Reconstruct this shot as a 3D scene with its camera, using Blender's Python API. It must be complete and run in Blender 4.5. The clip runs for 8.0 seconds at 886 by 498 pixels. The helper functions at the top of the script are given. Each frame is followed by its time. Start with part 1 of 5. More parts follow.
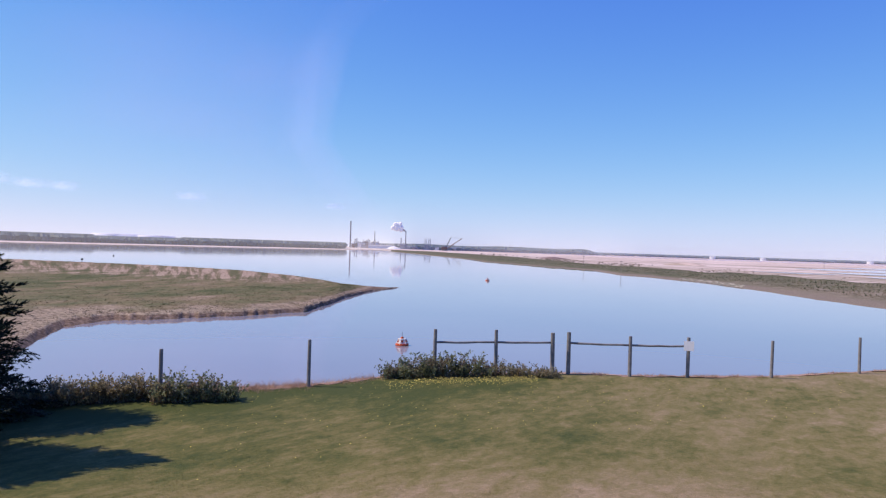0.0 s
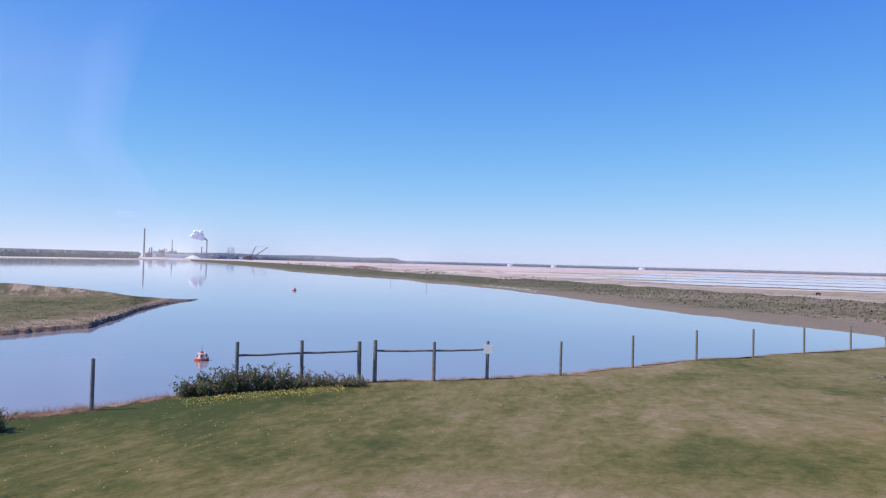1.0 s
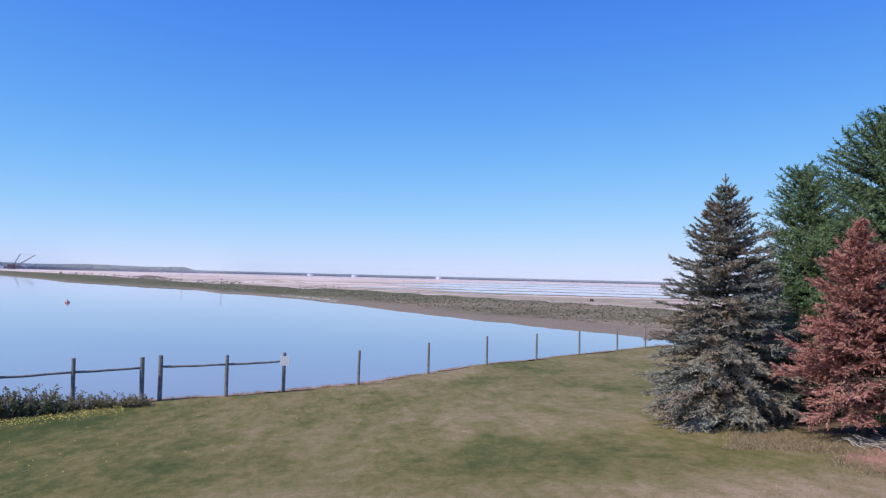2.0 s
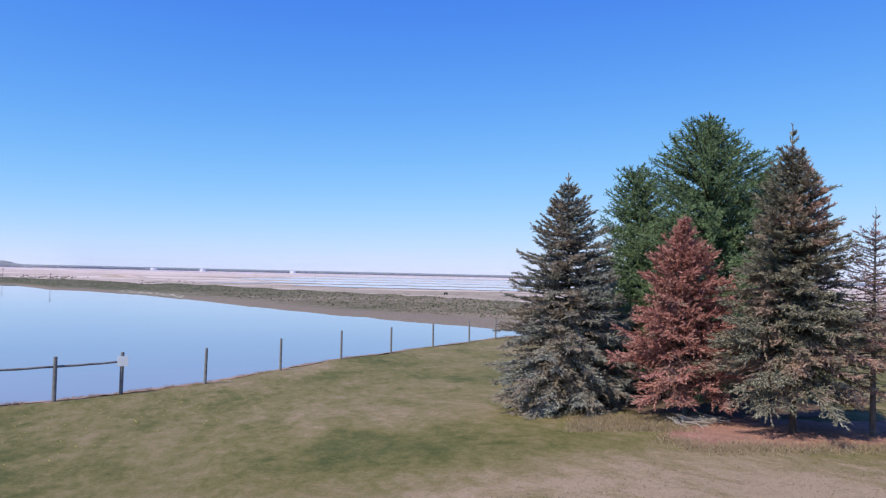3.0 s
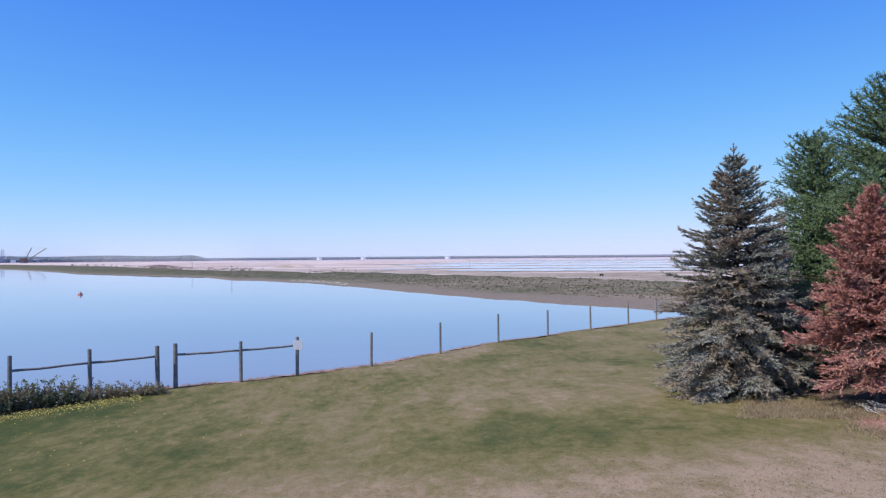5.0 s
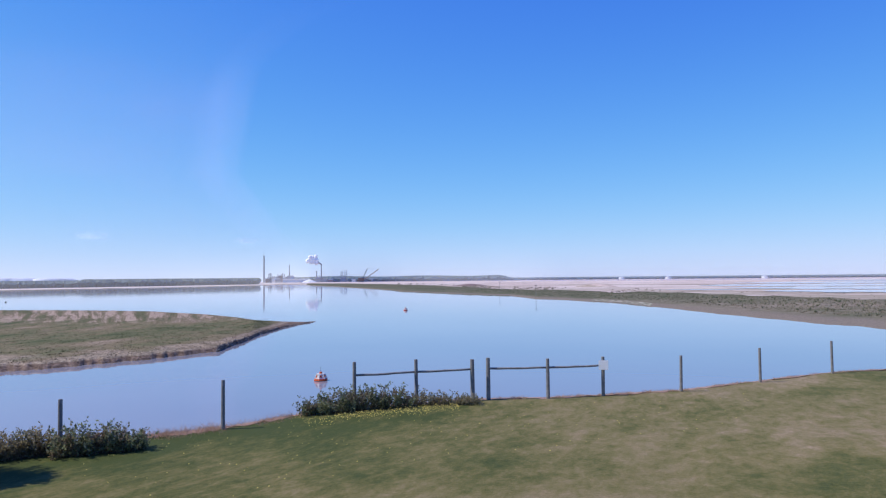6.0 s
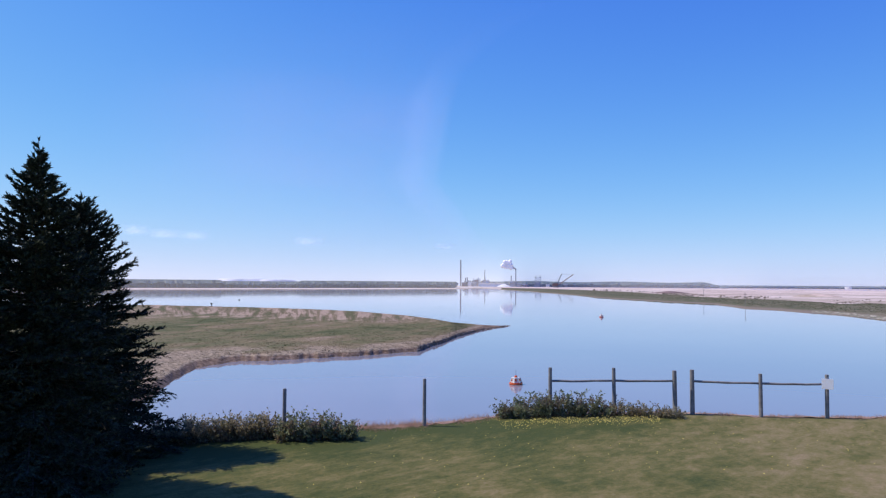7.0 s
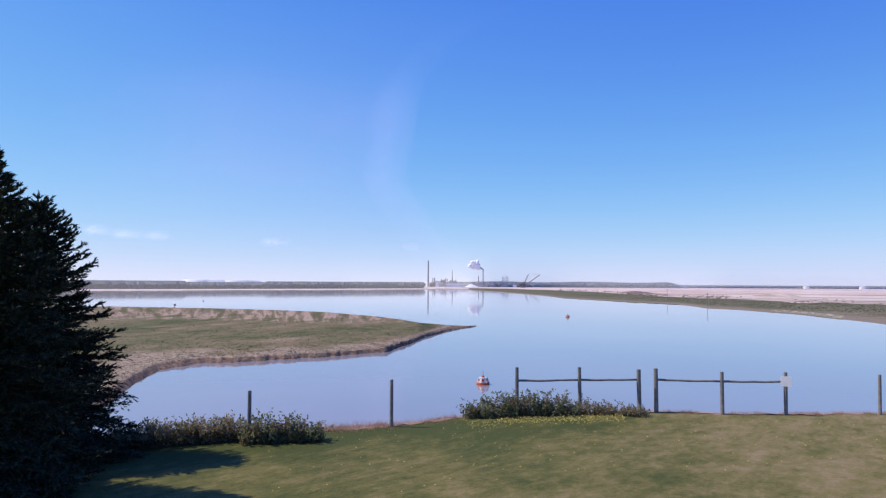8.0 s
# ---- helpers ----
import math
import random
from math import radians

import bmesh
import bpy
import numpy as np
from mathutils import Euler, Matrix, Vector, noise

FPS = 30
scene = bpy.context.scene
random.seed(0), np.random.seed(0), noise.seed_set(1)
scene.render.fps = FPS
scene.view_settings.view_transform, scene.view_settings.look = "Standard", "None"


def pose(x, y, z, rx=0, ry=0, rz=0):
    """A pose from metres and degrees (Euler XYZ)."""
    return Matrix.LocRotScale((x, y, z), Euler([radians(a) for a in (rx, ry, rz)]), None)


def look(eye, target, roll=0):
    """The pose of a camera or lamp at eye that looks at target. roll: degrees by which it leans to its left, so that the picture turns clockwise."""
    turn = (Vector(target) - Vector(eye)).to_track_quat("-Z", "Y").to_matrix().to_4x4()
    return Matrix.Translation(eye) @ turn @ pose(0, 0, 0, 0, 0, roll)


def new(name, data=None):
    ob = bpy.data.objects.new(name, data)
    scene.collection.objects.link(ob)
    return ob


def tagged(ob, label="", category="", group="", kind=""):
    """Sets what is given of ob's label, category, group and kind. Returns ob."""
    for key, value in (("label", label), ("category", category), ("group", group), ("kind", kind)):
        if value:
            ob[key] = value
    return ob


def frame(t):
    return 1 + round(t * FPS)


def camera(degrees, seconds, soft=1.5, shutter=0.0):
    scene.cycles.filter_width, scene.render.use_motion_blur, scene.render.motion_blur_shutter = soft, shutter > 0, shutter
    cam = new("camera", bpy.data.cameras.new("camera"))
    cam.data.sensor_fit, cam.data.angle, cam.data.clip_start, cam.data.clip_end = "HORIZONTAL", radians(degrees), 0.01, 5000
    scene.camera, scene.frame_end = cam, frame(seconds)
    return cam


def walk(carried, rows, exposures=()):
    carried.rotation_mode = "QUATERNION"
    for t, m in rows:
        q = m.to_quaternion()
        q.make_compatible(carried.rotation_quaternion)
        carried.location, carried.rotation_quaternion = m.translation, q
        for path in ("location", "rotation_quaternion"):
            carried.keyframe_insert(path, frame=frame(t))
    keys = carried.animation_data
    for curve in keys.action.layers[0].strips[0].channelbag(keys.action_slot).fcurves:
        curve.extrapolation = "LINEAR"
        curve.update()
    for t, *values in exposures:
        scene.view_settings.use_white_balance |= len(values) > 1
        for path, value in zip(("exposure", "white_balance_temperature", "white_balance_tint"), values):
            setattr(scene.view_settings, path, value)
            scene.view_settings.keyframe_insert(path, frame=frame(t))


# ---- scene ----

# Plan: eye over the origin, water at z = 0, the lawn falls from 4.6 m under the eye to 2.2 m at the fence.
EYE = 6.5
cam = camera(64.23, 8.0, soft=1.25)
ROWS = [  # seconds, yaw, pitch, roll
    (0.0, 0.00, -0.01, 1.86),
    (0.3, -5.69, 0.20, 2.05),
    (0.5, -9.17, 0.60, 1.85),
    (0.8, -13.16, 1.09, 1.86),
    (1.0, -15.45, 1.16, 1.52),
    (1.2, -18.91, 1.46, 1.34),
    (1.5, -22.06, 2.46, 0.68),
    (1.7, -25.39, 2.77, 1.44),
    (2.0, -31.50, 2.35, 1.45),
    (2.2, -35.33, 2.52, 1.50),
    (3.3, -43.85, 1.95, 1.00),
    (3.5, -44.00, 1.99, 0.67),
    (3.8, -45.36, 1.92, 0.66),
    (4.0, -45.95, 1.57, 0.84),
    (4.2, -45.25, 1.10, 1.00),
    (5.3, -23.95, 1.53, -0.90),
    (5.5, -19.56, 2.11, -0.80),
    (5.8, -11.60, 2.10, -0.42),
    (6.0, -6.74, 2.48, -0.50),
    (6.2, -2.90, 2.38, -0.38),
    (6.5, 2.65, 2.67, 0.11),
    (6.8, 6.77, 2.58, 0.34),
    (7.0, 8.95, 2.90, 0.43),
    (7.2, 10.24, 2.73, 0.57),
    (7.5, 10.41, 2.51, 0.45),
    (7.8, 8.09, 2.48, 0.47),
    (8.0, 6.31, 2.95, 0.31),
]


def eye(yaw):
    """The camera is held out before a body that turns on the spot, so it swings a little as it pans."""
    a = radians(yaw)
    return -0.24 * math.sin(a) - 0.12 * (math.cos(a) - 1), 0.24 * (math.cos(a) - 1) - 0.12 * math.sin(a), EYE


walk(cam, [(t, pose(*eye(yaw), 90 + pitch, 0, yaw) @ pose(0, 0, 0, 0, 0, roll)) for t, yaw, pitch, roll in ROWS],
     [(0.0, -0.04, 7150, 19), (0.7, -0.06, 6850, 13), (1.2, -0.08, 6600, 10), (1.7, -0.07, 6450, 10), (3.5, 0.0, 6500, 10), (4.2, 0.0, 6500, 10), (5.5, -0.07, 6300, 10),
      (6.2, -0.12, 6300, 10), (7.0, -0.08, 6600, 13), (8.0, -0.05, 6850, 15)])

# ---- light ----
SUN_AZ, SUN_EL = 91.0, 51.0
world = bpy.data.worlds.new("world")
scene.world = world
world.use_nodes = True
wn = world.node_tree.nodes
sky = wn.new("ShaderNodeTexSky")
sky.sky_type = "NISHITA"
sky.sun_disc = False
sky.sun_elevation = radians(SUN_EL)
sky.sun_rotation = radians(-SUN_AZ)
sky.altitude = 300
sky.air_density = 0.7
sky.dust_density = 0.0
sky.ozone_density = 6.0
wn["Background"].inputs["Strength"].default_value = 0.1
wl = world.node_tree.links
split, join = wn.new("ShaderNodeSeparateColor"), wn.new("ShaderNodeCombineColor")
wl.new(sky.outputs[0], split.inputs[0])
# each channel levels off towards the bright horizon: top * x^1.6 / (x^1.6 + knee)
for i, (top, knee, power) in enumerate(((10.0, 8.3, 1.6), (9.46, 5.1, 1.6), (12.0, 1.25, 1.0))):
    bent, add, div, mul = (wn.new("ShaderNodeMath") for _ in range(4))
    bent.operation, add.operation, div.operation, mul.operation = "POWER", "ADD", "DIVIDE", "MULTIPLY"
    bent.inputs[1].default_value, add.inputs[1].default_value, mul.inputs[1].default_value = power, knee, top
    wl.new(split.outputs[i], bent.inputs[0])
    wl.new(bent.outputs[0], add.inputs[0])
    wl.new(bent.outputs[0], div.inputs[0])
    wl.new(add.outputs[0], div.inputs[1])
    wl.new(div.outputs[0], mul.inputs[0])
    wl.new(mul.outputs[0], join.inputs[i])
wl.new(join.outputs[0], wn["Background"].inputs["Color"])

sun_data = bpy.data.lights.new("sun", "SUN")
sun_data.energy = 4.4
sun_data.angle = radians(0.53)
sun_data.color = (1.0, 0.93, 0.82)
sun = new("sun", sun_data)
ca, sa = math.cos(radians(SUN_AZ)), math.sin(radians(SUN_AZ))
ce, se = math.cos(radians(SUN_EL)), math.sin(radians(SUN_EL))
sun.matrix_world = look((-sa * ce * 60, ca * ce * 60, se * 60), (0, 0, 0))


# ---- materials ----
class Mat:
    """A small wrapper for building node materials."""

    def __init__(self, name, rough=0.8, metal=0.0, spec=0.3):
        self.m = bpy.data.materials.new(name)
        self.m.use_nodes = True
        self.t = self.m.node_tree
        self.b = self.t.nodes["Principled BSDF"]
        self.b.inputs["Roughness"].default_value = rough
        self.b.inputs["Metallic"].default_value = metal
        self.b.inputs["Specular IOR Level"].default_value = spec

    def node(self, kind, **ins):
        n = self.t.nodes.new(kind)
        for k, v in ins.items():
            n.inputs[k].default_value = v
        return n

    def link(self, a, b):
        self.t.links.new(a, b)

    def place(self, scale=(1, 1, 1), rot=(0, 0, 0), coord="Object"):
        c = self.t.nodes.new("ShaderNodeTexCoord")
        mp = self.t.nodes.new("ShaderNodeMapping")
        mp.inputs["Scale"].default_value = scale
        mp.inputs["Rotation"].default_value = rot
        self.link(c.outputs[coord], mp.inputs["Vector"])
        return mp.outputs["Vector"]

    def grain(self, scale, turn):
        """Place turned about the vertical first, then stretched."""
        mp = self.t.nodes.new("ShaderNodeMapping")
        mp.inputs["Scale"].default_value = scale
        self.link(self.place((1, 1, 1), (0, 0, radians(turn))), mp.inputs["Vector"])
        return mp.outputs["Vector"]

    def noise(self, scale, detail=4.0, rough=0.6, vec=None, dist=0.0):
        n = self.t.nodes.new("ShaderNodeTexNoise")
        n.inputs["Scale"].default_value = scale
        n.inputs["Detail"].default_value = detail
        n.inputs["Roughness"].default_value = rough
        n.inputs["Distortion"].default_value = dist
        self.link(vec if vec is not None else self.place(), n.inputs["Vector"])
        return n.outputs["Fac"]

    def ramp(self, fac, *stops):
        r = self.t.nodes.new("ShaderNodeValToRGB")
        e = r.color_ramp.elements
        while len(e) < len(stops):
            e.new(0.5)
        for el, (p, c) in zip(e, stops):
            el.position = p
            el.color = (*c, 1) if len(c) == 3 else c
        self.link(fac, r.inputs["Fac"])
        return r.outputs["Color"]

    def mix(self, fac, a, b, mode="MIX"):
        n = self.t.nodes.new("ShaderNodeMix")
        n.data_type = "RGBA"
        n.blend_type = mode
        for sock, v in ((n.inputs[0], fac), (n.inputs[6], a), (n.inputs[7], b)):
            if isinstance(v, (int, float)):
                sock.default_value = v
            elif isinstance(v, tuple):
                sock.default_value = (*v, 1)
            else:
                self.link(v, sock)
        return n.outputs[2]

    def math(self, op, a, b=0.0):
        n = self.t.nodes.new("ShaderNodeMath")
        n.operation = op
        for sock, v in ((n.inputs[0], a), (n.inputs[1], b)):
            if isinstance(v, (int, float)):
                sock.default_value = v
            else:
                self.link(v, sock)
        return n.outputs[0]

    def base(self, colour):
        if isinstance(colour, tuple):
            self.b.inputs["Base Color"].default_value = (*colour, 1)
        else:
            self.link(colour, self.b.inputs["Base Color"])

    def bump(self, height, strength=0.4, distance=0.02):
        n = self.t.nodes.new("ShaderNodeBump")
        n.inputs["Strength"].default_value = strength
        n.inputs["Distance"].default_value = distance
        self.link(height, n.inputs["Height"])
        self.link(n.outputs["Normal"], self.b.inputs["Normal"])

    def leafy(self, share=0.4):
        """Thin leaves: part of the light passes through them."""
        thin, mixed = self.t.nodes.new("ShaderNodeBsdfTranslucent"), self.t.nodes.new("ShaderNodeMixShader")
        self.link(self.b.inputs["Base Color"].links[0].from_socket, thin.inputs["Color"])
        mixed.inputs[0].default_value = share
        self.link(self.b.outputs[0], mixed.inputs[1])
        self.link(thin.outputs[0], mixed.inputs[2])
        self.link(mixed.outputs[0], self.t.nodes["Material Output"].inputs["Surface"])

    def island(self):
        return self.t.nodes.new("ShaderNodeNewGeometry").outputs["Random Per Island"]


def simple(name, colour, other=None, scale=6.0, rough=0.7, metal=0.0, bump=0.2, dist=0.01, coord="Object"):
    """Two tones of one colour, mixed by coarse and fine noise, with a light relief."""
    m = Mat(name, rough, metal)
    other = other or tuple(c * 0.72 for c in colour)
    v = m.place(coord=coord)
    coarse, fine = m.noise(scale, 4, 0.6, v), m.noise(scale * 7, 3, 0.6, v)
    f = m.math("ADD", m.math("MULTIPLY", coarse, 0.65), m.math("MULTIPLY", fine, 0.35))
    m.base(m.ramp(f, (0.36, colour), (0.66, other)))
    m.bump(fine, bump, dist)
    return m.m


def smooth_step(m, value, lo, hi):
    """0 at lo, 1 at hi, eased between."""
    n = m.t.nodes.new("ShaderNodeMapRange")
    n.interpolation_type = "SMOOTHSTEP"
    n.inputs["From Min"].default_value, n.inputs["From Max"].default_value = min(lo, hi), max(lo, hi)
    n.inputs["To Min"].default_value, n.inputs["To Max"].default_value = (0.0, 1.0) if lo < hi else (1.0, 0.0)
    m.link(value, n.inputs["Value"])
    return n.outputs["Result"]


def away_from(m, v, x, y):
    """Distance in plan from the place (x, y)."""
    flat = m.t.nodes.new("ShaderNodeVectorMath")
    flat.operation = "MULTIPLY_ADD"
    m.link(v, flat.inputs[0])
    flat.inputs[1].default_value, flat.inputs[2].default_value = (1, 1, 0), (-x, -y, 0)
    size = m.t.nodes.new("ShaderNodeVectorMath")
    size.operation = "LENGTH"
    m.link(flat.outputs[0], size.inputs[0])
    return size.outputs["Value"]


def turf_colour(m):
    """Green and dry patches of the lawn, by place; dry and tan on the trodden crown of the slope, lush in one hollow."""
    v = m.place()
    centred = lambda n, k: m.math("MULTIPLY", m.math("SUBTRACT", n, 0.5), k)
    big = m.noise(0.16, 3, 0.55, m.grain((1.0, 0.5, 1.0), 40), 0.8)
    sep = m.t.nodes.new("ShaderNodeSeparateXYZ")
    m.link(v, sep.inputs[0])
    # drawn out down the slope, the way the rain runs off
    mid = m.noise(0.75, 5, 0.68, m.grain((1.0, 0.42, 1.0), 25), 0.5)
    small = m.noise(3.0, 4, 0.72, m.grain((1.0, 0.45, 1.0), 25), 0.4)
    fine = m.noise(11.0, 4, 0.75, v)
    f = m.math("ADD", m.math("ADD", centred(big, 0.75), centred(mid, 0.72)), m.math("ADD", centred(small, 0.72), centred(fine, 0.45)))
    wobble = m.math("ADD", away_from(m, v, 0, 0), m.math("ADD", centred(big, 7.0), centred(mid, 5.0)))
    f = m.math("ADD", f, m.math("MULTIPLY", smooth_step(m, wobble, 14.0, 9.0), 0.27))
    f = m.math("SUBTRACT", f, m.math("MULTIPLY", smooth_step(m, away_from(m, v, 8.4, 9.6), 5.5, 1.2), 0.22))
    f = m.math("SUBTRACT", f, m.math("MULTIPLY", smooth_step(m, away_from(m, v, -6.0, 17.0), 12.0, 4.0), 0.12))
    f = m.math("ADD", f, m.math("ADD", m.math("MULTIPLY", smooth_step(m, sep.outputs["X"], -5.0, 9.0), 0.16), 0.31))
    return turf_ramp(m, f)


def turf_ramp(m, f):
    return m.ramp(f, (0.14, (0.062, 0.078, 0.020)), (0.31, (0.122, 0.117, 0.034)), (0.46, (0.192, 0.160, 0.060)), (0.62, (0.262, 0.200, 0.103)), (0.82, (0.37, 0.268, 0.170)))


def lawn_material():
    m = Mat("lawn_turf", 0.9, 0, 0.15)
    v = m.place()
    c = turf_colour(m)
    grain, tuft = m.noise(40.0, 3, 0.7, v), m.noise(8.0, 4, 0.7, v)
    m.base(m.mix(0.6, c, m.ramp(grain, (0.30, (0.75, 0.75, 0.75)), (0.70, (1.18, 1.18, 1.18))), "MULTIPLY"))
    m.bump(m.math("ADD", tuft, grain), 0.35, 0.03)
    return m.m


def blade_material():
    m = Mat("grass_blades", 0.75, 0, 0.2)
    m.base(m.mix(1.0, turf_colour(m), m.ramp(m.island(), (0.0, (0.92, 0.94, 0.9)), (1.0, (1.35, 1.3, 1.28))), "MULTIPLY"))
    m.link(m.node("ShaderNodeCombineXYZ", Z=1.0).outputs[0], m.b.inputs["Normal"])
    return m.m


def water_material():
    m = Mat("lake_water", 0.04, 0, 0.5)
    m.b.inputs["IOR"].default_value = 1.33
    v = m.place()
    silt = m.noise(0.03, 3, 0.5, v)
    m.base(m.ramp(silt, (0.35, (0.25, 0.245, 0.285)), (0.7, (0.30, 0.285, 0.315))))
    w = m.noise(1.6, 3, 0.6, m.place((1.0, 0.5, 1.0), (0, 0, 0.4)))
    m.bump(w, 0.05, 0.02)
    return m.m


MAT = {}


def conifer_material(name, c0, c1, c2, dead=None, amount=0.5, zone=1.1, thin=0.0):
    """Needles: tone from tuft to tuft, and patches of dead needles through the crown."""
    m = Mat(name, 0.65, 0, 0.25)
    col = m.ramp(m.island(), (0.0, c0), (0.5, c1), (1.0, c2))
    if dead:
        n = m.noise(zone, 3, 0.6, m.place())
        mask = m.ramp(n, (amount - 0.06, (0, 0, 0)), (amount + 0.08, (1, 1, 1)))
        col = m.mix(mask, dead, col)
    m.base(col)
    if thin:
        m.leafy(thin)
    return m.m


def veil_material(name, top, scale=3.0, stretch=(1, 1, 1), tint=(0.88, 0.88, 0.90)):
    """Thin lit haze: mostly clear, thickest inside, ragged by noise."""
    m = Mat(name, 1.0, 0, 0.0)
    g = m.place(coord="Generated")
    sep = m.t.nodes.new("ShaderNodeSeparateXYZ")
    m.link(g, sep.inputs[0])
    u, w = sep.outputs["X"], sep.outputs["Z"]

    def ease(v, a, b, c, d):
        out = m.ramp(v, (a, (0, 0, 0)), (b, (1, 1, 1)), (c, (1, 1, 1)), (d, (0, 0, 0)))
        out.node.color_ramp.interpolation = "EASE"
        return out

    n = m.noise(scale, 5, 0.5, m.place(stretch, coord="Generated"), 0.8)
    across = ease(u, 0.0, 0.45, 0.55, 1.0)
    along = ease(w, 0.0, 0.35, 0.70, 1.0)
    a = m.math("MULTIPLY", m.math("MULTIPLY", across, along), m.ramp(n, (0.30, (0, 0, 0)), (0.52, (1, 1, 1))))
    a = m.math("MULTIPLY", a, top)
    m.base(tint)
    tr = m.t.nodes.new("ShaderNodeBsdfTranslucent")
    tr.inputs["Color"].default_value = (*tint, 1)
    clear = m.t.nodes.new("ShaderNodeBsdfTransparent")
    both, mixed = m.t.nodes.new("ShaderNodeAddShader"), m.t.nodes.new("ShaderNodeMixShader")
    m.link(m.b.outputs[0], both.inputs[0])
    m.link(tr.outputs[0], both.inputs[1])
    m.link(a, mixed.inputs[0])
    m.link(clear.outputs[0], mixed.inputs[1])
    m.link(both.outputs[0], mixed.inputs[2])
    m.link(mixed.outputs[0], m.t.nodes["Material Output"].inputs["Surface"])
    return m.m


def plume_material(name, top, tint, edge_width):
    """Drifting smoke: clean on one edge, fading to the other, thickest half way up."""
    m = Mat(name, 1.0, 0, 0.0)
    uv = m.place(coord="UV")
    sep = m.t.nodes.new("ShaderNodeSeparateXYZ")
    m.link(uv, sep.inputs[0])
    across = m.ramp(sep.outputs["X"], (0.0, (0, 0, 0)), (edge_width, (0.8, 0.8, 0.8)), (2 * edge_width, (1, 1, 1)), (1.0, (0, 0, 0)))
    across.node.color_ramp.interpolation = "EASE"
    along = m.ramp(sep.outputs["Y"], (0.0, (0, 0, 0)), (0.20, (0.55, 0.55, 0.55)), (0.40, (1, 1, 1)), (0.56, (0.9, 0.9, 0.9)), (0.70, (0.3, 0.3, 0.3)), (1.0, (0, 0, 0)))
    n = m.noise(2.0, 3, 0.5, m.place((1.2, 2.5, 1.0), coord="UV"), 0.3)
    a = m.math("MULTIPLY", m.math("MULTIPLY", across, along), m.ramp(n, (0.25, (0.45, 0.45, 0.45)), (0.7, (1, 1, 1))))
    a = m.math("MULTIPLY", a, top)
    m.base(tint)
    tr = m.node("ShaderNodeBsdfTranslucent", Color=(*tint, 1))
    clear, both, mixed = (m.t.nodes.new("ShaderNode" + k) for k in ("BsdfTransparent", "AddShader", "MixShader"))
    m.link(m.b.outputs[0], both.inputs[0])
    m.link(tr.outputs[0], both.inputs[1])
    m.link(a, mixed.inputs[0])
    m.link(clear.outputs[0], mixed.inputs[1])
    m.link(both.outputs[0], mixed.inputs[2])
    m.link(mixed.outputs[0], m.t.nodes["Material Output"].inputs["Surface"])
    return m.m


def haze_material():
    """Thin upright sheets standing in for air haze, thickest at the ground, normals forced so they light from above."""
    m = Mat("haze_sheet", 1.0, 0, 0.0)
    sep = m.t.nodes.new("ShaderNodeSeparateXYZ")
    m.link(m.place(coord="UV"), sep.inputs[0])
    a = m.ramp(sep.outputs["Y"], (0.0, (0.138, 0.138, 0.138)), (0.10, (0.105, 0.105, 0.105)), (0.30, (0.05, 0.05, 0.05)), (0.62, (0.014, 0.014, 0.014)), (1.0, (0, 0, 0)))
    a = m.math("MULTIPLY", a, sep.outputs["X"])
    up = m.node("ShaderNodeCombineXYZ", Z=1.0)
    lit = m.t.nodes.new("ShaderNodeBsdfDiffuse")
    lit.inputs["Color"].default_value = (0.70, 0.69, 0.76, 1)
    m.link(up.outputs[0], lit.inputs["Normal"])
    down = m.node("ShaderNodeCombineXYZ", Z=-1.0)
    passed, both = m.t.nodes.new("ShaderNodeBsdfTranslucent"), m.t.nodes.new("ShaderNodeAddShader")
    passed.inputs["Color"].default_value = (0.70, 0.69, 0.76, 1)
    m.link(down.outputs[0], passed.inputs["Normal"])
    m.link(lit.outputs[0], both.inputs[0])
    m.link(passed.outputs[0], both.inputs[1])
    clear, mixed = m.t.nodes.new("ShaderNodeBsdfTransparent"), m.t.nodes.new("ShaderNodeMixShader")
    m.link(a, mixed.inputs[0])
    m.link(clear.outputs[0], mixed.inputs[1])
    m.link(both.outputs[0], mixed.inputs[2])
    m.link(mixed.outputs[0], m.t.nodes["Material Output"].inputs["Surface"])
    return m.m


MAT["haze"] = haze_material()
MAT["plume"] = plume_material("smoke_veil", 0.17, (0.88, 0.88, 0.90), 0.20)
MAT["plume_wide"] = plume_material("wide_smoke_veil", 0.26, (0.64, 0.57, 0.70), 0.13)
MAT["cloud"] = veil_material("cloud_veil", 0.15, 2.2, (1.8, 0, 0.7))
MAT["lawn"] = lawn_material()
MAT["water"] = water_material()
MAT["post"] = simple("weathered_post", (0.30, 0.28, 0.26), (0.15, 0.14, 0.13), 5.0, 0.85, 0, 0.6, 0.01)
MAT["sign"] = simple("painted_sign", (0.86, 0.86, 0.86), (0.80, 0.80, 0.81), 4.0, 0.5)
MAT["bark"] = simple("spruce_bark", (0.16, 0.11, 0.08), (0.07, 0.05, 0.04), 12.0, 0.9, 0, 0.8, 0.02)
MAT["grey_bark"] = simple("dead_bark", (0.22, 0.19, 0.17), (0.10, 0.085, 0.075), 12.0, 0.9, 0, 0.8, 0.02)
MAT["blue_spruce"] = conifer_material("blue_spruce_needles", (0.14, 0.15, 0.125), (0.285, 0.29, 0.24), (0.47, 0.45, 0.39), (0.31, 0.25, 0.19), 0.50)
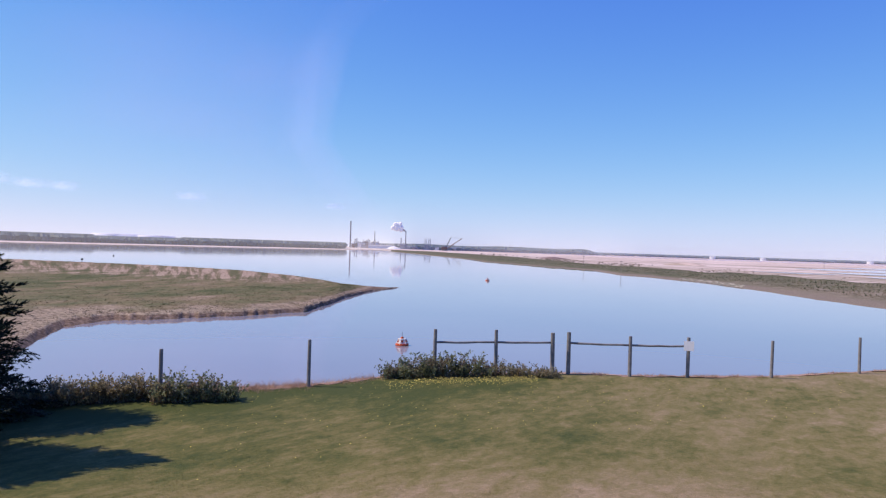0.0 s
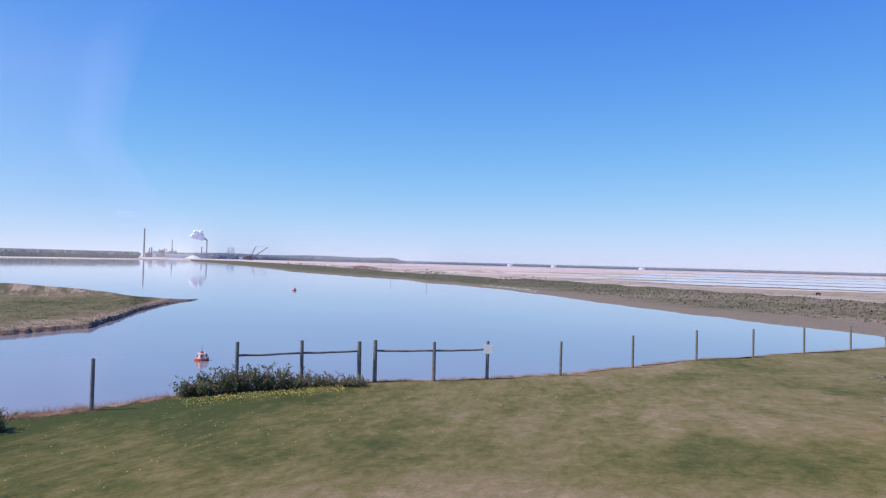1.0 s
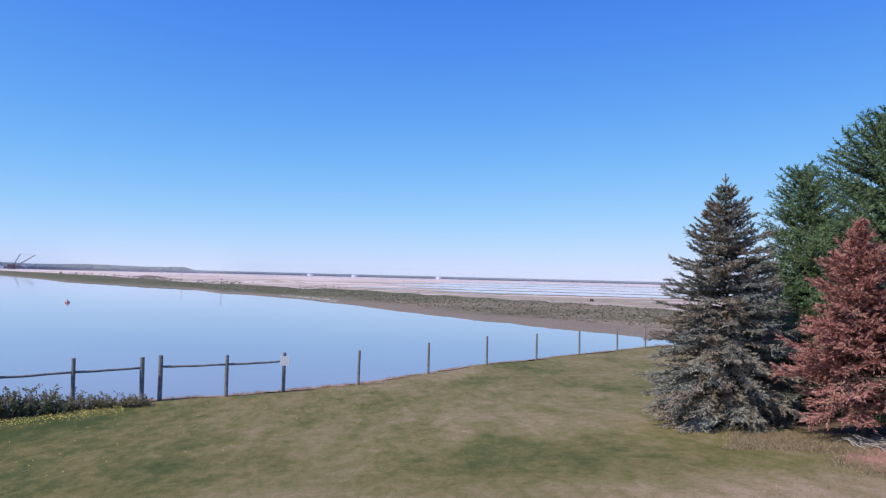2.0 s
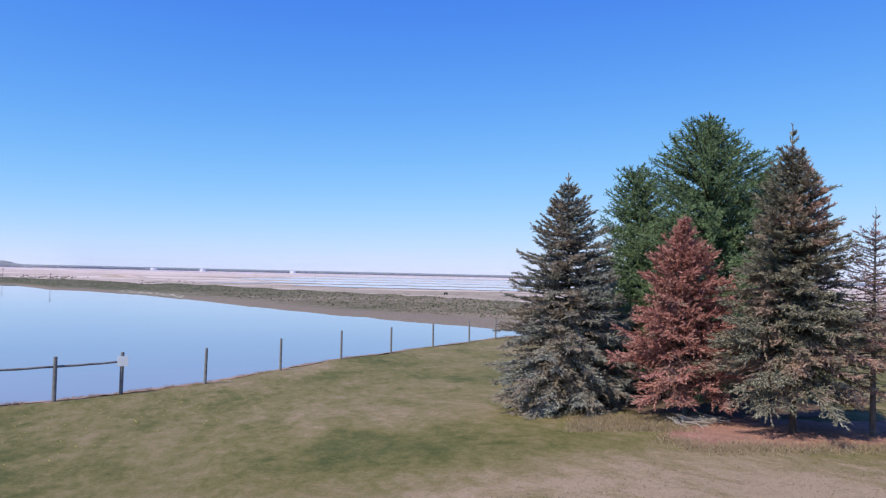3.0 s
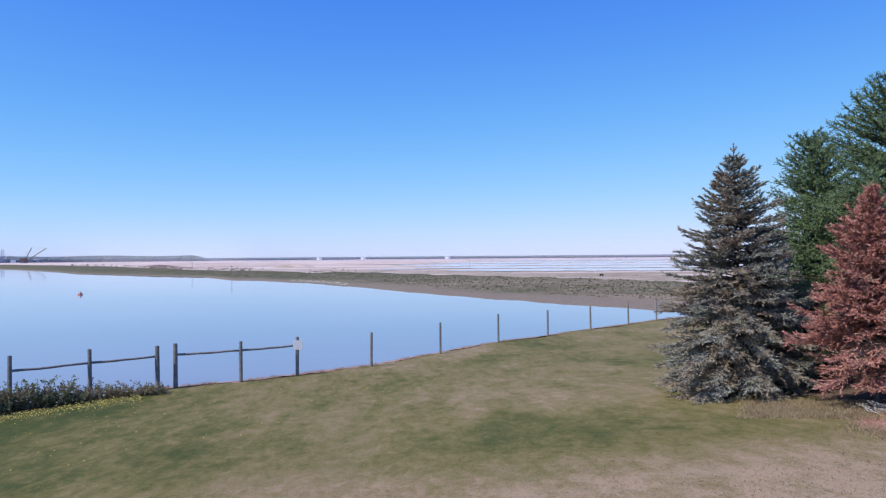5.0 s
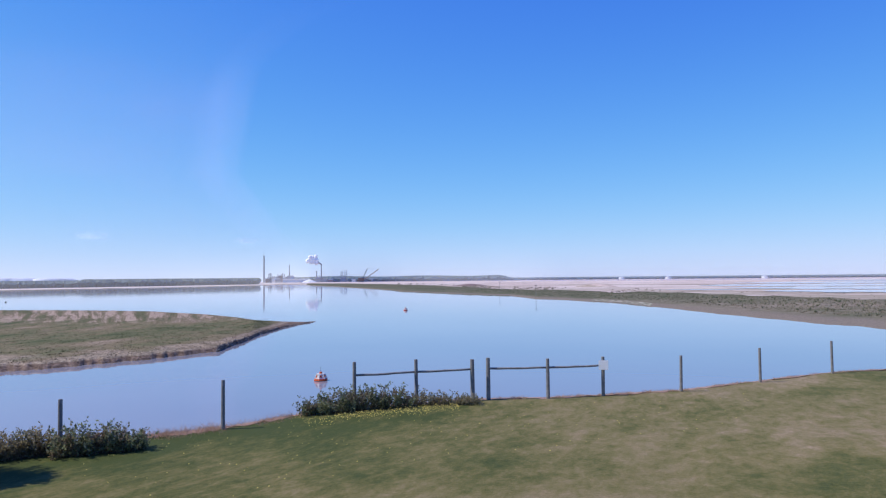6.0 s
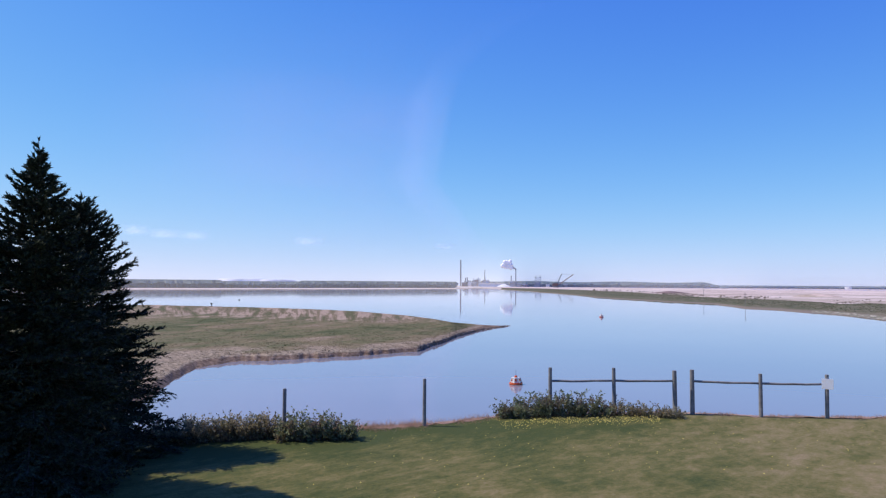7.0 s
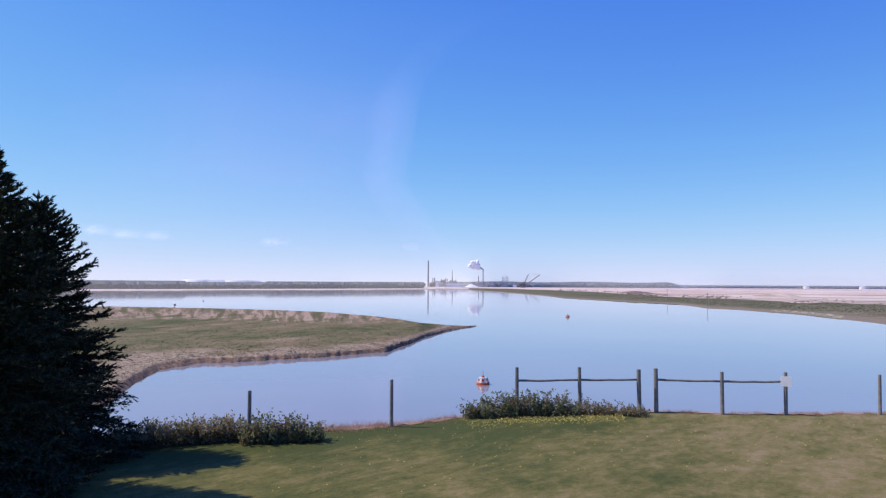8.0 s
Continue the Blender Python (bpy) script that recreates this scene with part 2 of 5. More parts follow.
MAT["larch"] = conifer_material("larch_needles", (0.075, 0.125, 0.055), (0.135, 0.205, 0.085), (0.26, 0.33, 0.16))
MAT["dead_spruce"] = conifer_material("dead_needles", (0.32, 0.135, 0.11), (0.46, 0.205, 0.165), (0.60, 0.33, 0.265), (0.40, 0.28, 0.22), 0.36)
MAT["dying_spruce"] = conifer_material("dying_needles", (0.11, 0.105, 0.075), (0.22, 0.20, 0.14), (0.37, 0.345, 0.24), (0.42, 0.265, 0.205), 0.42)
MAT["thin_spruce"] = conifer_material("thin_needles", (0.10, 0.075, 0.07), (0.17, 0.125, 0.115), (0.27, 0.20, 0.18), (0.36, 0.17, 0.14), 0.48)
# near-black tones: the trees' shaded side is put into the needle colour
MAT["shaded_spruce"] = conifer_material("shaded_spruce_needles", (0.008, 0.016, 0.009), (0.018, 0.03, 0.015), (0.075, 0.092, 0.043))
MAT["bush"] = conifer_material("bush_leaves", (0.13, 0.16, 0.075), (0.22, 0.25, 0.125), (0.34, 0.345, 0.20), (0.26, 0.19, 0.13), 0.42, 2.5, 0.5)
MAT["bush_dry"] = conifer_material("dry_bush_leaves", (0.16, 0.165, 0.085), (0.28, 0.26, 0.15), (0.40, 0.34, 0.22), (0.34, 0.27, 0.15), 0.46, 2.0, 0.5)
MAT["weeds"] = conifer_material("dry_weeds", (0.32, 0.17, 0.12), (0.45, 0.29, 0.20), (0.52, 0.39, 0.25), thin=0.4)
MAT["blades"] = blade_material()
MAT["flower"] = simple("dandelion", (0.72, 0.60, 0.16), (0.62, 0.47, 0.08), 20)
MAT["mulch"] = simple("red_needle_mulch", (0.44, 0.235, 0.165), (0.29, 0.15, 0.105), 3.0, 0.95, 0, 0.9, 0.05)
# litter browns taken darker to carry part of the crowns' shade
MAT["litter"] = simple("shaded_needle_litter", (0.20, 0.125, 0.085), (0.085, 0.06, 0.042), 2.5, 0.95, 0, 0.9, 0.04)
MAT["bank_soil"] = simple("reddish_bank_soil", (0.50, 0.31, 0.23), (0.24, 0.16, 0.11), 1.6, 0.95, 0, 0.9, 0.05)
MAT["weeds_gold"] = conifer_material("golden_grass", (0.30, 0.22, 0.13), (0.42, 0.32, 0.19), (0.50, 0.40, 0.25), thin=0.4)
MAT["rubble"] = conifer_material("bank_stones", (0.05, 0.045, 0.04), (0.14, 0.11, 0.09), (0.40, 0.35, 0.30))
MAT["steam"] = simple("white_steam", (0.97, 0.97, 0.97), (0.95, 0.95, 0.95), 0.05, 1.0, 0, 0.0)
MAT["smoke"] = simple("grey_smoke", (0.45, 0.45, 0.47), (0.36, 0.36, 0.38), 0.05, 1.0, 0, 0.0)
MAT["pale_twig"] = simple("pale_twig", (0.48, 0.42, 0.36), (0.32, 0.28, 0.24), 9.0, 0.9)
MAT["brush"] = conifer_material("brown_brush", (0.10, 0.085, 0.055), (0.19, 0.15, 0.10), (0.42, 0.34, 0.27))
MAT["reed"] = conifer_material("pale_reeds", (0.16, 0.17, 0.10), (0.34, 0.30, 0.21), (0.55, 0.49, 0.38))
# steel and concrete of the plant are paled blue-grey to carry some distance haze
MAT["steel"] = simple("weathered_steel", (0.25, 0.26, 0.29), (0.17, 0.18, 0.20), 0.2, 0.7)
MAT["concrete"] = simple("stack_concrete", (0.30, 0.30, 0.32), (0.22, 0.22, 0.24), 0.1, 0.8)
MAT["rust"] = simple("rusty_cladding", (0.27, 0.18, 0.155), (0.18, 0.125, 0.11), 0.1, 0.8)
MAT["blue_clad"] = simple("blue_cladding", (0.16, 0.26, 0.48), (0.13, 0.21, 0.40), 0.1, 0.5)
MAT["white_clad"] = simple("white_cladding", (0.78, 0.78, 0.78), (0.68, 0.67, 0.66), 0.1, 0.6)
MAT["orange"] = simple("orange_paint", (0.72, 0.12, 0.03), (0.55, 0.09, 0.03), 5, 0.5)
MAT["buoy_white"] = simple("buoy_white_paint", (0.78, 0.74, 0.68), (0.6, 0.55, 0.5), 6, 0.5)
MAT["dark"] = simple("dark_rubber", (0.03, 0.03, 0.03), (0.05, 0.045, 0.04), 5, 0.7)
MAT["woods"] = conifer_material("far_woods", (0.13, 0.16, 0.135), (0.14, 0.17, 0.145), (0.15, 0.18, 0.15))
MAT["shrubs"] = conifer_material("shore_shrubs", (0.06, 0.07, 0.035), (0.12, 0.12, 0.06), (0.28, 0.245, 0.17))


# ---- building helpers ----
def mesh_ob(name, verts, faces, mat, smooth=False):
    me = bpy.data.meshes.new(name)
    me.from_pydata(np.asarray(verts).tolist() if not isinstance(verts, list) else verts, [], np.asarray(faces).tolist() if not isinstance(faces, list) else faces)
    me.materials.append(mat)
    if smooth:
        me.polygons.foreach_set("use_smooth", [True] * len(me.polygons))
    me.update()
    return new(name, me)


def part(name, bm, mat, parent, label="", smooth=False):
    me = bpy.data.meshes.new(name)
    bm.to_mesh(me)
    bm.free()
    me.materials.append(mat)
    if smooth:
        me.polygons.foreach_set("use_smooth", [True] * len(me.polygons))
    ob = new(name, me)
    ob.parent = parent
    return tagged(ob, label)


def part_np(name, verts, faces, mat, parent, label="", smooth=False):
    ob = mesh_ob(name, verts, faces, mat, smooth)
    ob.parent = parent
    return tagged(ob, label)


def thing(name, at, label, category, group="", turn=0.0):
    e = new(name)
    e.matrix_world = pose(*at, 0, 0, turn)
    return tagged(e, label, category, group)


def box(bm, size, at=(0, 0, 0), bevel=0.0, m=None):
    r = bmesh.ops.create_cube(bm, size=1.0, matrix=(m or Matrix()) @ Matrix.Translation(at) @ Matrix.Diagonal((*size, 1)))
    if bevel:
        edges = list({e for v in r["verts"] for e in v.link_edges})
        bmesh.ops.bevel(bm, geom=edges, offset=bevel, segments=2, affect="EDGES")
    return bm


def rod(bm, a, b, r0, r1=None, n=8):
    a, b = Vector(a), Vector(b)
    d = b - a
    m = Matrix.Translation((a + b) / 2) @ d.to_track_quat("Z", "Y").to_matrix().to_4x4()
    bmesh.ops.create_cone(bm, cap_ends=True, segments=n, radius1=r0, radius2=r0 if r1 is None else r1, depth=d.length, matrix=m)
    return bm


def polar(az, r):
    a = np.radians(az)
    return -np.sin(a) * r, np.cos(a) * r


def table(az, rows):
    rows = sorted(rows)
    return np.interp(az, [p for p, _ in rows], [q for _, q in rows])


def waves(x, y, s):
    """Cheap smooth relief of about unit height and s metres across."""
    return (np.sin(x / s * 1.7 + 1.3 * np.sin(y / s * 0.9)) + np.sin(y / s * 2.1 + 1.7 * np.sin(x / s * 1.1 + 2.0)) + np.sin((x + y) / s * 1.3 + 0.7)) / 3


def patch(name, azs, inner, outer, nr, height, mat, power=1.0, cap=False):
    """A sheet of ground between two shorelines, given by bearing."""
    azs = np.asarray(azs, float)
    f = np.linspace(0, 1, nr) ** power
    A = np.repeat(azs[:, None], nr, 1)
    ri, ro = inner(azs)[:, None], outer(azs)[:, None]
    Rr = ri * (ro / ri) ** f[None, :]
    X, Y = polar(A, Rr)
    Z = height(A, Rr)
    n = len(azs)
    idx = np.arange(n * nr).reshape(n, nr)
    q = np.stack([idx[:-1, :-1], idx[:-1, 1:], idx[1:, 1:], idx[1:, :-1]], -1).reshape(-1, 4)[:, ::-1]
    faces = q.tolist() + ([idx[:-1, 0].tolist()] if cap else [])
    return mesh_ob(name, np.stack([X, Y, Z], -1).reshape(-1, 3), faces, mat, True)


FENCE = [(-180, 75), (-100, 95), (-75, 90), (-60, 70), (-53, 57), (-49.2, 52), (-47.6, 49.4), (-45.5, 46.3), (-42.6, 42.8), (-39.2, 39.1), (-35.3, 35.9),
         (-30.5, 32.0), (-25.0, 28.4), (-19.3, 26.8), (-15.0, 26.0), (-10.3, 25.6), (-4.7, 24.8), (0.4, 24.1), (4.4, 23.4), (10.3, 21.9), (16.6, 21.4),
         (21.5, 21.0), (31.0, 21.1), (45, 22.0), (70, 30.0), (110, 60.0), (180, 75)]


def edge(az):
    return table(az, FENCE)


def ground(az, r):
    u = np.clip(r / edge(az), 0, 1)
    z = 4.6 - 2.4 * (1 - (1 - u) ** 1.9)
    x, y = polar(az, r)
    over = np.maximum(r - edge(az) - 0.25, 0)
    return z + 0.03 * waves(x, y, 2.3) - 0.45 * over - 0.02 * over ** 2


def gz(az, r):
    return float(ground(np.array([az]), np.array([r]))[0])


# ---- ground, water and shores ----
lawn = patch("lawn", np.concatenate([np.arange(-180, -84, 4.0), np.arange(-84, 54, 0.4), np.arange(54, 180, 4.0), [180.0]]),
             lambda a: 0 * a + 0.02, lambda a: edge(a) + 9, 170, ground, MAT["lawn"], 0.6, True)
tagged(lawn, "mown lawn, green with dry tan patches, sloping to the lake", "lawn", kind="structure")

lake = mesh_ob("lake_water", [(4950 * math.cos(i * math.tau / 96), 4950 * math.sin(i * math.tau / 96), 0) for i in range(96)], [list(range(96))], MAT["water"])
tagged(lake, "calm pale blue lake water reflecting the sky", "water", kind="structure")
bed = mesh_ob("ground", [(4990 * math.cos(i * math.tau / 96), 4990 * math.sin(i * math.tau / 96), -3) for i in range(96)], [list(range(96))], MAT["mulch"])
tagged(bed, "muddy lake bed under the water", "ground", kind="structure")

SHORE = [(-180, 95), (-75, 105), (-60, 86), (-48.5, 86.7), (-44.9, 91.6), (-40.3, 98.7), (-34, 112), (-31.8, 120), (-28, 133), (-24, 161), (-20.2, 192), (-14.2, 230), (-12.3, 268),
         (-8.7, 300), (-3.5, 384), (1.1, 652), (3.8, 968), (4.5, 1180), (6.0, 1300), (8.3, 1090), (14.9, 888), (21, 771), (26.8, 695), (32, 650), (60, 600), (110, 300), (180, 95)]
SANDY = [(-180, 190), (-60, 150), (-48.9, 163), (-42.5, 183), (-35.8, 206), (-29.2, 238), (-23, 295), (-20, 285), (-17.3, 340), (-12.3, 377), (-8.9, 485), (-3.5, 834), (1.1, 1300), (4.2, 1500)]


def shore(az):
    return table(az, SHORE) * (1 + 0.007 * np.sin(az * 1.1 + 2 * np.sin(az * 0.37)) + 0.003 * np.sin(az * 4.3 + 3 * np.sin(az * 0.9)))


def sandy(az):
    return table(az, SANDY) * (1 + 0.02 * np.sin(az * 1.9))


def flat_z(az, r):
    q = r - shore(az)
    x, y = polar(az, r)
    return np.where(q < 0, q * 0.05 - 0.02, 0.9 * (1 - np.exp(-q / 25.0)) + 0.06 * (1 - np.exp(-q / 2.0)) * waves(x, y, 4.0) + 0.04)


def sand_z(az, r):
    x, y = polar(az, r)
    return flat_z(az, r) + 0.05 * np.minimum((r - sandy(az)) / 20, 1) + 0.04 * waves(x, y, 60.0)


def marsh_material():
    m = Mat("marsh_grass", 0.95, 0, 0.1)
    v = m.place()
    a, b, c = m.noise(0.035, 4, 0.6, v, 0.5), m.noise(0.35, 4, 0.65, v), m.noise(3.0, 3, 0.6, v)
    f = m.math("ADD", m.math("MULTIPLY", a, 0.6), m.math("MULTIPLY", b, 0.4))
    col = m.ramp(f, (0.36, (0.13, 0.13, 0.07)), (0.47, (0.215, 0.18, 0.12)), (0.60, (0.31, 0.245, 0.18)))
    sep = m.t.nodes.new("ShaderNodeSeparateXYZ")
    m.link(v, sep.inputs[0])
    away = m.t.nodes.new("ShaderNodeMapRange")
    away.inputs["From Min"].default_value, away.inputs["From Max"].default_value = 120.0, 210.0
    m.link(sep.outputs["Y"], away.inputs["Value"])
    col = m.mix(m.math("MULTIPLY", away.outputs["Result"], m.ramp(b, (0.35, (1, 1, 1)), (0.65, (0.3, 0.3, 0.3)))), col, (0.10, 0.11, 0.055))
    # bare mud along the waterline
    mud = m.ramp(m.math("ADD", sep.outputs["Z"], m.math("MULTIPLY", m.math("SUBTRACT", b, 0.5), 0.35)), (0.30, (1, 1, 1)), (0.48, (0, 0, 0)))
    col = m.mix(mud, col, (0.25, 0.20, 0.15))
    m.base(m.mix(0.7, col, m.ramp(c, (0.3, (0.6, 0.6, 0.6)), (0.7, (1.3, 1.3, 1.3))), "MULTIPLY"))
    m.bump(c, 0.8, 0.3)
    return m.m


def sand_material():
    m = Mat("pale_sand", 0.95, 0, 0.1)
    v = m.place()
    a, b, c = m.noise(0.007, 5, 0.65, v, 1.0), m.noise(0.03, 5, 0.7, v, 0.6), m.noise(0.25, 4, 0.7, v)
    f = m.math("ADD", m.math("MULTIPLY", a, 0.5), m.math("ADD", m.math("MULTIPLY", b, 0.35), m.math("MULTIPLY", c, 0.15)))
    line = m.noise(0.05, 4, 0.6, m.grain((0.12, 1.6, 1.0), 35), 0.4)
    f = m.math("ADD", m.math("MULTIPLY", f, 0.62), m.math("MULTIPLY", line, 0.38))
    pale = m.ramp(f, (0.38, (0.17, 0.14, 0.10)), (0.44, (0.44, 0.34, 0.28)), (0.50, (0.66, 0.51, 0.44)), (0.57, (0.80, 0.69, 0.63)), (0.64, (0.55, 0.43, 0.36)))
    # thin grass and damp soil on the flats nearest the marsh
    strip = m.math("ADD", m.noise(0.03, 4, 0.65, m.grain((0.25, 1.2, 1.0), 30), 0.6), m.math("MULTIPLY", smooth_step(m, away_from(m, v, 0, 0), 1100.0, 300.0), 0.10))
    m.base(m.mix(m.ramp(strip, (0.56, (0, 0, 0)), (0.66, (0.8, 0.8, 0.8))), pale, m.ramp(c, (0.35, (0.20, 0.18, 0.11)), (0.65, (0.40, 0.32, 0.23)))))
    m.bump(c, 0.5, 0.4)
    return m.m


def far_shore_material():
    m = Mat("far_shore_soil", 0.95, 0, 0.1)
    v = m.place()
    a, b = m.noise(0.01, 4, 0.6, v), m.noise(0.08, 4, 0.6, v)
    sep = m.t.nodes.new("ShaderNodeSeparateXYZ")
    m.link(v, sep.inputs[0])
    col = m.ramp(b, (0.35, (0.58, 0.47, 0.40)), (0.65, (0.74, 0.64, 0.57)))
    veg = m.ramp(a, (0.35, (0.06, 0.08, 0.045)), (0.65, (0.10, 0.11, 0.07)))
    n = m.math("MULTIPLY", sep.outputs["Z"], 1.0)
    # green below the sandy track and again above it
    low = m.ramp(m.math("ADD", n, m.math("MULTIPLY", b, 0.4)), (0.45, (1, 1, 1)), (0.62, (0, 0, 0)))
    m.base(m.mix(low, m.mix(m.ramp(n, (0.93, (0, 0, 0)), (0.99, (1, 1, 1))), col, veg), (0.13, 0.12, 0.08)))
    return m.m


MAT["marsh"] = marsh_material()
MAT["sand"] = sand_material()
MAT["far_soil"] = far_shore_material()
RIGHT = np.concatenate([np.arange(-180, -80, 4.0), np.arange(-80, 4.21, 0.2)])
marsh = patch("marsh_shore", RIGHT, lambda a: shore(a) - 6, lambda a: sandy(a), 60, flat_z, MAT["marsh"])
tagged(marsh, "low brown marsh shore with green scrub along the water", "ground", kind="structure")
flats = patch("sand_flats", RIGHT, lambda a: sandy(a), lambda a: 0 * a + 4900, 90, sand_z, MAT["sand"])
tagged(flats, "wide pinkish pale sand flats reaching the horizon", "ground", kind="structure")
LEFT = np.concatenate([np.arange(4.2, 50, 0.2), np.arange(50, 180, 4.0), [180.0]])
far_shore = patch("far_shore", LEFT, lambda a: shore(a) - 6, lambda a: 0 * a + 4900, 80, flat_z, MAT["far_soil"])
tagged(far_shore, "far lake shore with a pale sandy track", "ground", kind="structure")

# the grassy point of land
PEN_N = [(3.5, 113.5), (4.6, 107.7), (6.4, 98), (9.0, 79), (10.8, 69.5), (15, 65.0), (21, 62.2), (25.5, 61), (28.1, 57), (29.8, 49.5), (31, 44), (34, 36), (38, 30), (45, 26), (60, 24)]
PEN_R = [(3.5, 114), (6.4, 106), (8.2, 100), (11.8, 115), (15.7, 122), (21, 136), (27, 149), (31.6, 160), (60, 175)]
PEN_Z = [(3.5, 0.10), (5.0, 0.2), (6.4, 0.57), (8.2, 1.17), (11.8, 1.38), (15.7, 1.8), (60, 1.8)]


def pen_near(a):
    return table(a, PEN_N) * (1 + (0.004 * np.sin(a * 1.9 + 2 * np.sin(a * 0.7)) + 0.003 * np.sin(a * 5.3 + 3 * np.sin(a * 1.3)) + 0.0003 * np.sin(a * 11 + 4 * np.sin(a * 2.1))) * (a > 5))


def pen_z(az, r):
    n, top, hz = pen_near(az), table(az, PEN_R), table(az, PEN_Z)
    top = np.maximum(top, n + 0.5)
    q = np.clip((r - n) / (top - n), 0, 1)
    back = np.clip((r - top) / ((0.16 * top + 1) * np.clip((az - 3.2) / 6.0, 0.08, 1)), 0, 1.3)
    x, y = polar(az, r)
    tall = np.minimum(table(az, [(3.5, 0.08), (6.5, 0.25), (11.0, 0.46), (24, 0.5), (30, 0.40)]), hz)
    lip = tall * np.clip((r - n) / table(az, [(11, 0.7), (22, 0.8), (29, 3.0)]) * (1 + 0.12 * np.sin(az * 3.1 + 2 * np.sin(az * 1.7))), -0.6, 1)
    z = lip + np.maximum(hz - tall, 0) * q ** 1.35
    furrow = np.sin(az * 9.8 + 0.9 * np.sin(r * 0.09 + az)) * np.clip((az - 14) / 4, 0, 1) * np.clip((r - top + 24) / 8, 0, 1)
    return z * (1 - back ** 2 * 1.15) + 0.02 * furrow + 0.035 * waves(x, y, 1.9) * np.clip(r - n, 0, 1) - 0.03


def peninsula_material():
    m = Mat("point_grass", 0.95, 0, 0.1)
    v = m.place()
    sep = m.t.nodes.new("ShaderNodeSeparateXYZ")
    m.link(v, sep.inputs[0])
    a, b, c = m.noise(0.07, 4, 0.6, m.grain((1.0, 0.35, 1), 20), 0.5), m.noise(0.40, 4, 0.65, m.grain((1.0, 0.4, 1), 20)), m.noise(3.0, 3, 0.7, v)
    f = m.math("ADD", m.math("MULTIPLY", a, 0.5), m.math("MULTIPLY", b, 0.5))
    col = m.ramp(f, (0.38, (0.085, 0.10, 0.042)), (0.47, (0.155, 0.145, 0.07)), (0.56, (0.225, 0.175, 0.10)), (0.68, (0.34, 0.255, 0.175)))
    # straw furrows along the crest, with green between them
    rows = m.t.nodes.new("ShaderNodeCombineXYZ")
    m.link(m.math("MULTIPLY", m.math("ARCTAN2", sep.outputs["X"], sep.outputs["Y"]), 57.3), rows.inputs["X"])
    m.link(m.math("MULTIPLY", away_from(m, v, 0, 0), 0.025), rows.inputs["Y"])
    drawn = m.noise(1.5, 3, 0.6, rows.outputs[0], 0.2)
    furrow = m.math("ADD", m.math("MULTIPLY", drawn, 0.75), m.math("MULTIPLY", m.math("ADD", b, c), 0.125))
    worn = m.ramp(furrow, (0.42, (0.14, 0.13, 0.065)), (0.50, (0.25, 0.19, 0.12)), (0.57, (0.44, 0.325, 0.24)))
    dry = m.mix(m.ramp(m.math("ADD", sep.outputs["Z"], m.math("MULTIPLY", m.math("SUBTRACT", a, 0.5), 0.8)), (1.62, (0, 0, 0)), (1.75, (1, 1, 1))), worn, (0.42, 0.30, 0.23))
    crest = smooth_step(m, m.math("ADD", sep.outputs["Z"], m.math("MULTIPLY", m.math("SUBTRACT", b, 0.5), 0.7)), 1.05, 1.35)
    col = m.mix(crest, col, dry)
    # pale litter along the lip, bare brown soil on the steep face below it
    level = m.math("ADD", sep.outputs["Z"], m.math("MULTIPLY", m.math("SUBTRACT", b, 0.5), 0.16))
    col = m.mix(m.math("MULTIPLY", smooth_step(m, level, 0.515, 0.465), 0.75), col, m.ramp(c, (0.35, (0.27, 0.20, 0.14)), (0.65, (0.46, 0.35, 0.26))))
    col = m.mix(smooth_step(m, level, 0.38, 0.30), col, m.ramp(c, (0.35, (0.15, 0.10, 0.07)), (0.65, (0.25, 0.175, 0.125))))
    m.base(m.mix(0.85, col, m.ramp(c, (0.32, (0.55, 0.55, 0.55)), (0.68, (1.25, 1.25, 1.25))), "MULTIPLY"))
    m.bump(m.math("ADD", b, c), 0.9, 0.15)
    return m.m


MAT["point"] = peninsula_material()
point = patch("peninsula", np.arange(3.5, 60.1, 0.15), lambda a: pen_near(a) - 1.5, lambda a: np.maximum(table(a, PEN_R), pen_near(a)) * 1.22 + 2, 110, pen_z, MAT["point"])
tagged(point, "grassy point of land with dry rows and an eroded bank", "peninsula", kind="structure")


# ---- conifers ----
def tubes(paths, radii, n=5):
    """Tapered tubes along paths, all in one mesh: vertices and faces."""
    V, F = [], []
    for pts, rad in zip(paths, radii):
        pts = np.asarray(pts, float)
        base = len(V)
        for i, p in enumerate(pts):
            d = pts[min(i + 1, len(pts) - 1)] - pts[max(i - 1, 0)]
            d /= np.linalg.norm(d) + 1e-9
            s = np.cross(d, (0.3, 0.2, 1.0) if abs(d[2]) < 0.9 else (1.0, 0, 0))
            s /= np.linalg.norm(s) + 1e-9
            t = np.cross(d, s)
            for k in range(n):
                a = math.tau * k / n
                V.append(p + rad[i] * (s * math.cos(a) + t * math.sin(a)))
        for i in range(len(pts) - 1):
            for k in range(n):
                a, b = base + i * n + k, base + i * n + (k + 1) % n
                F.append((a, b, b + n, a + n))
        F.append(tuple(base + (len(pts) - 1) * n + k for k in range(n)))
    return V, F


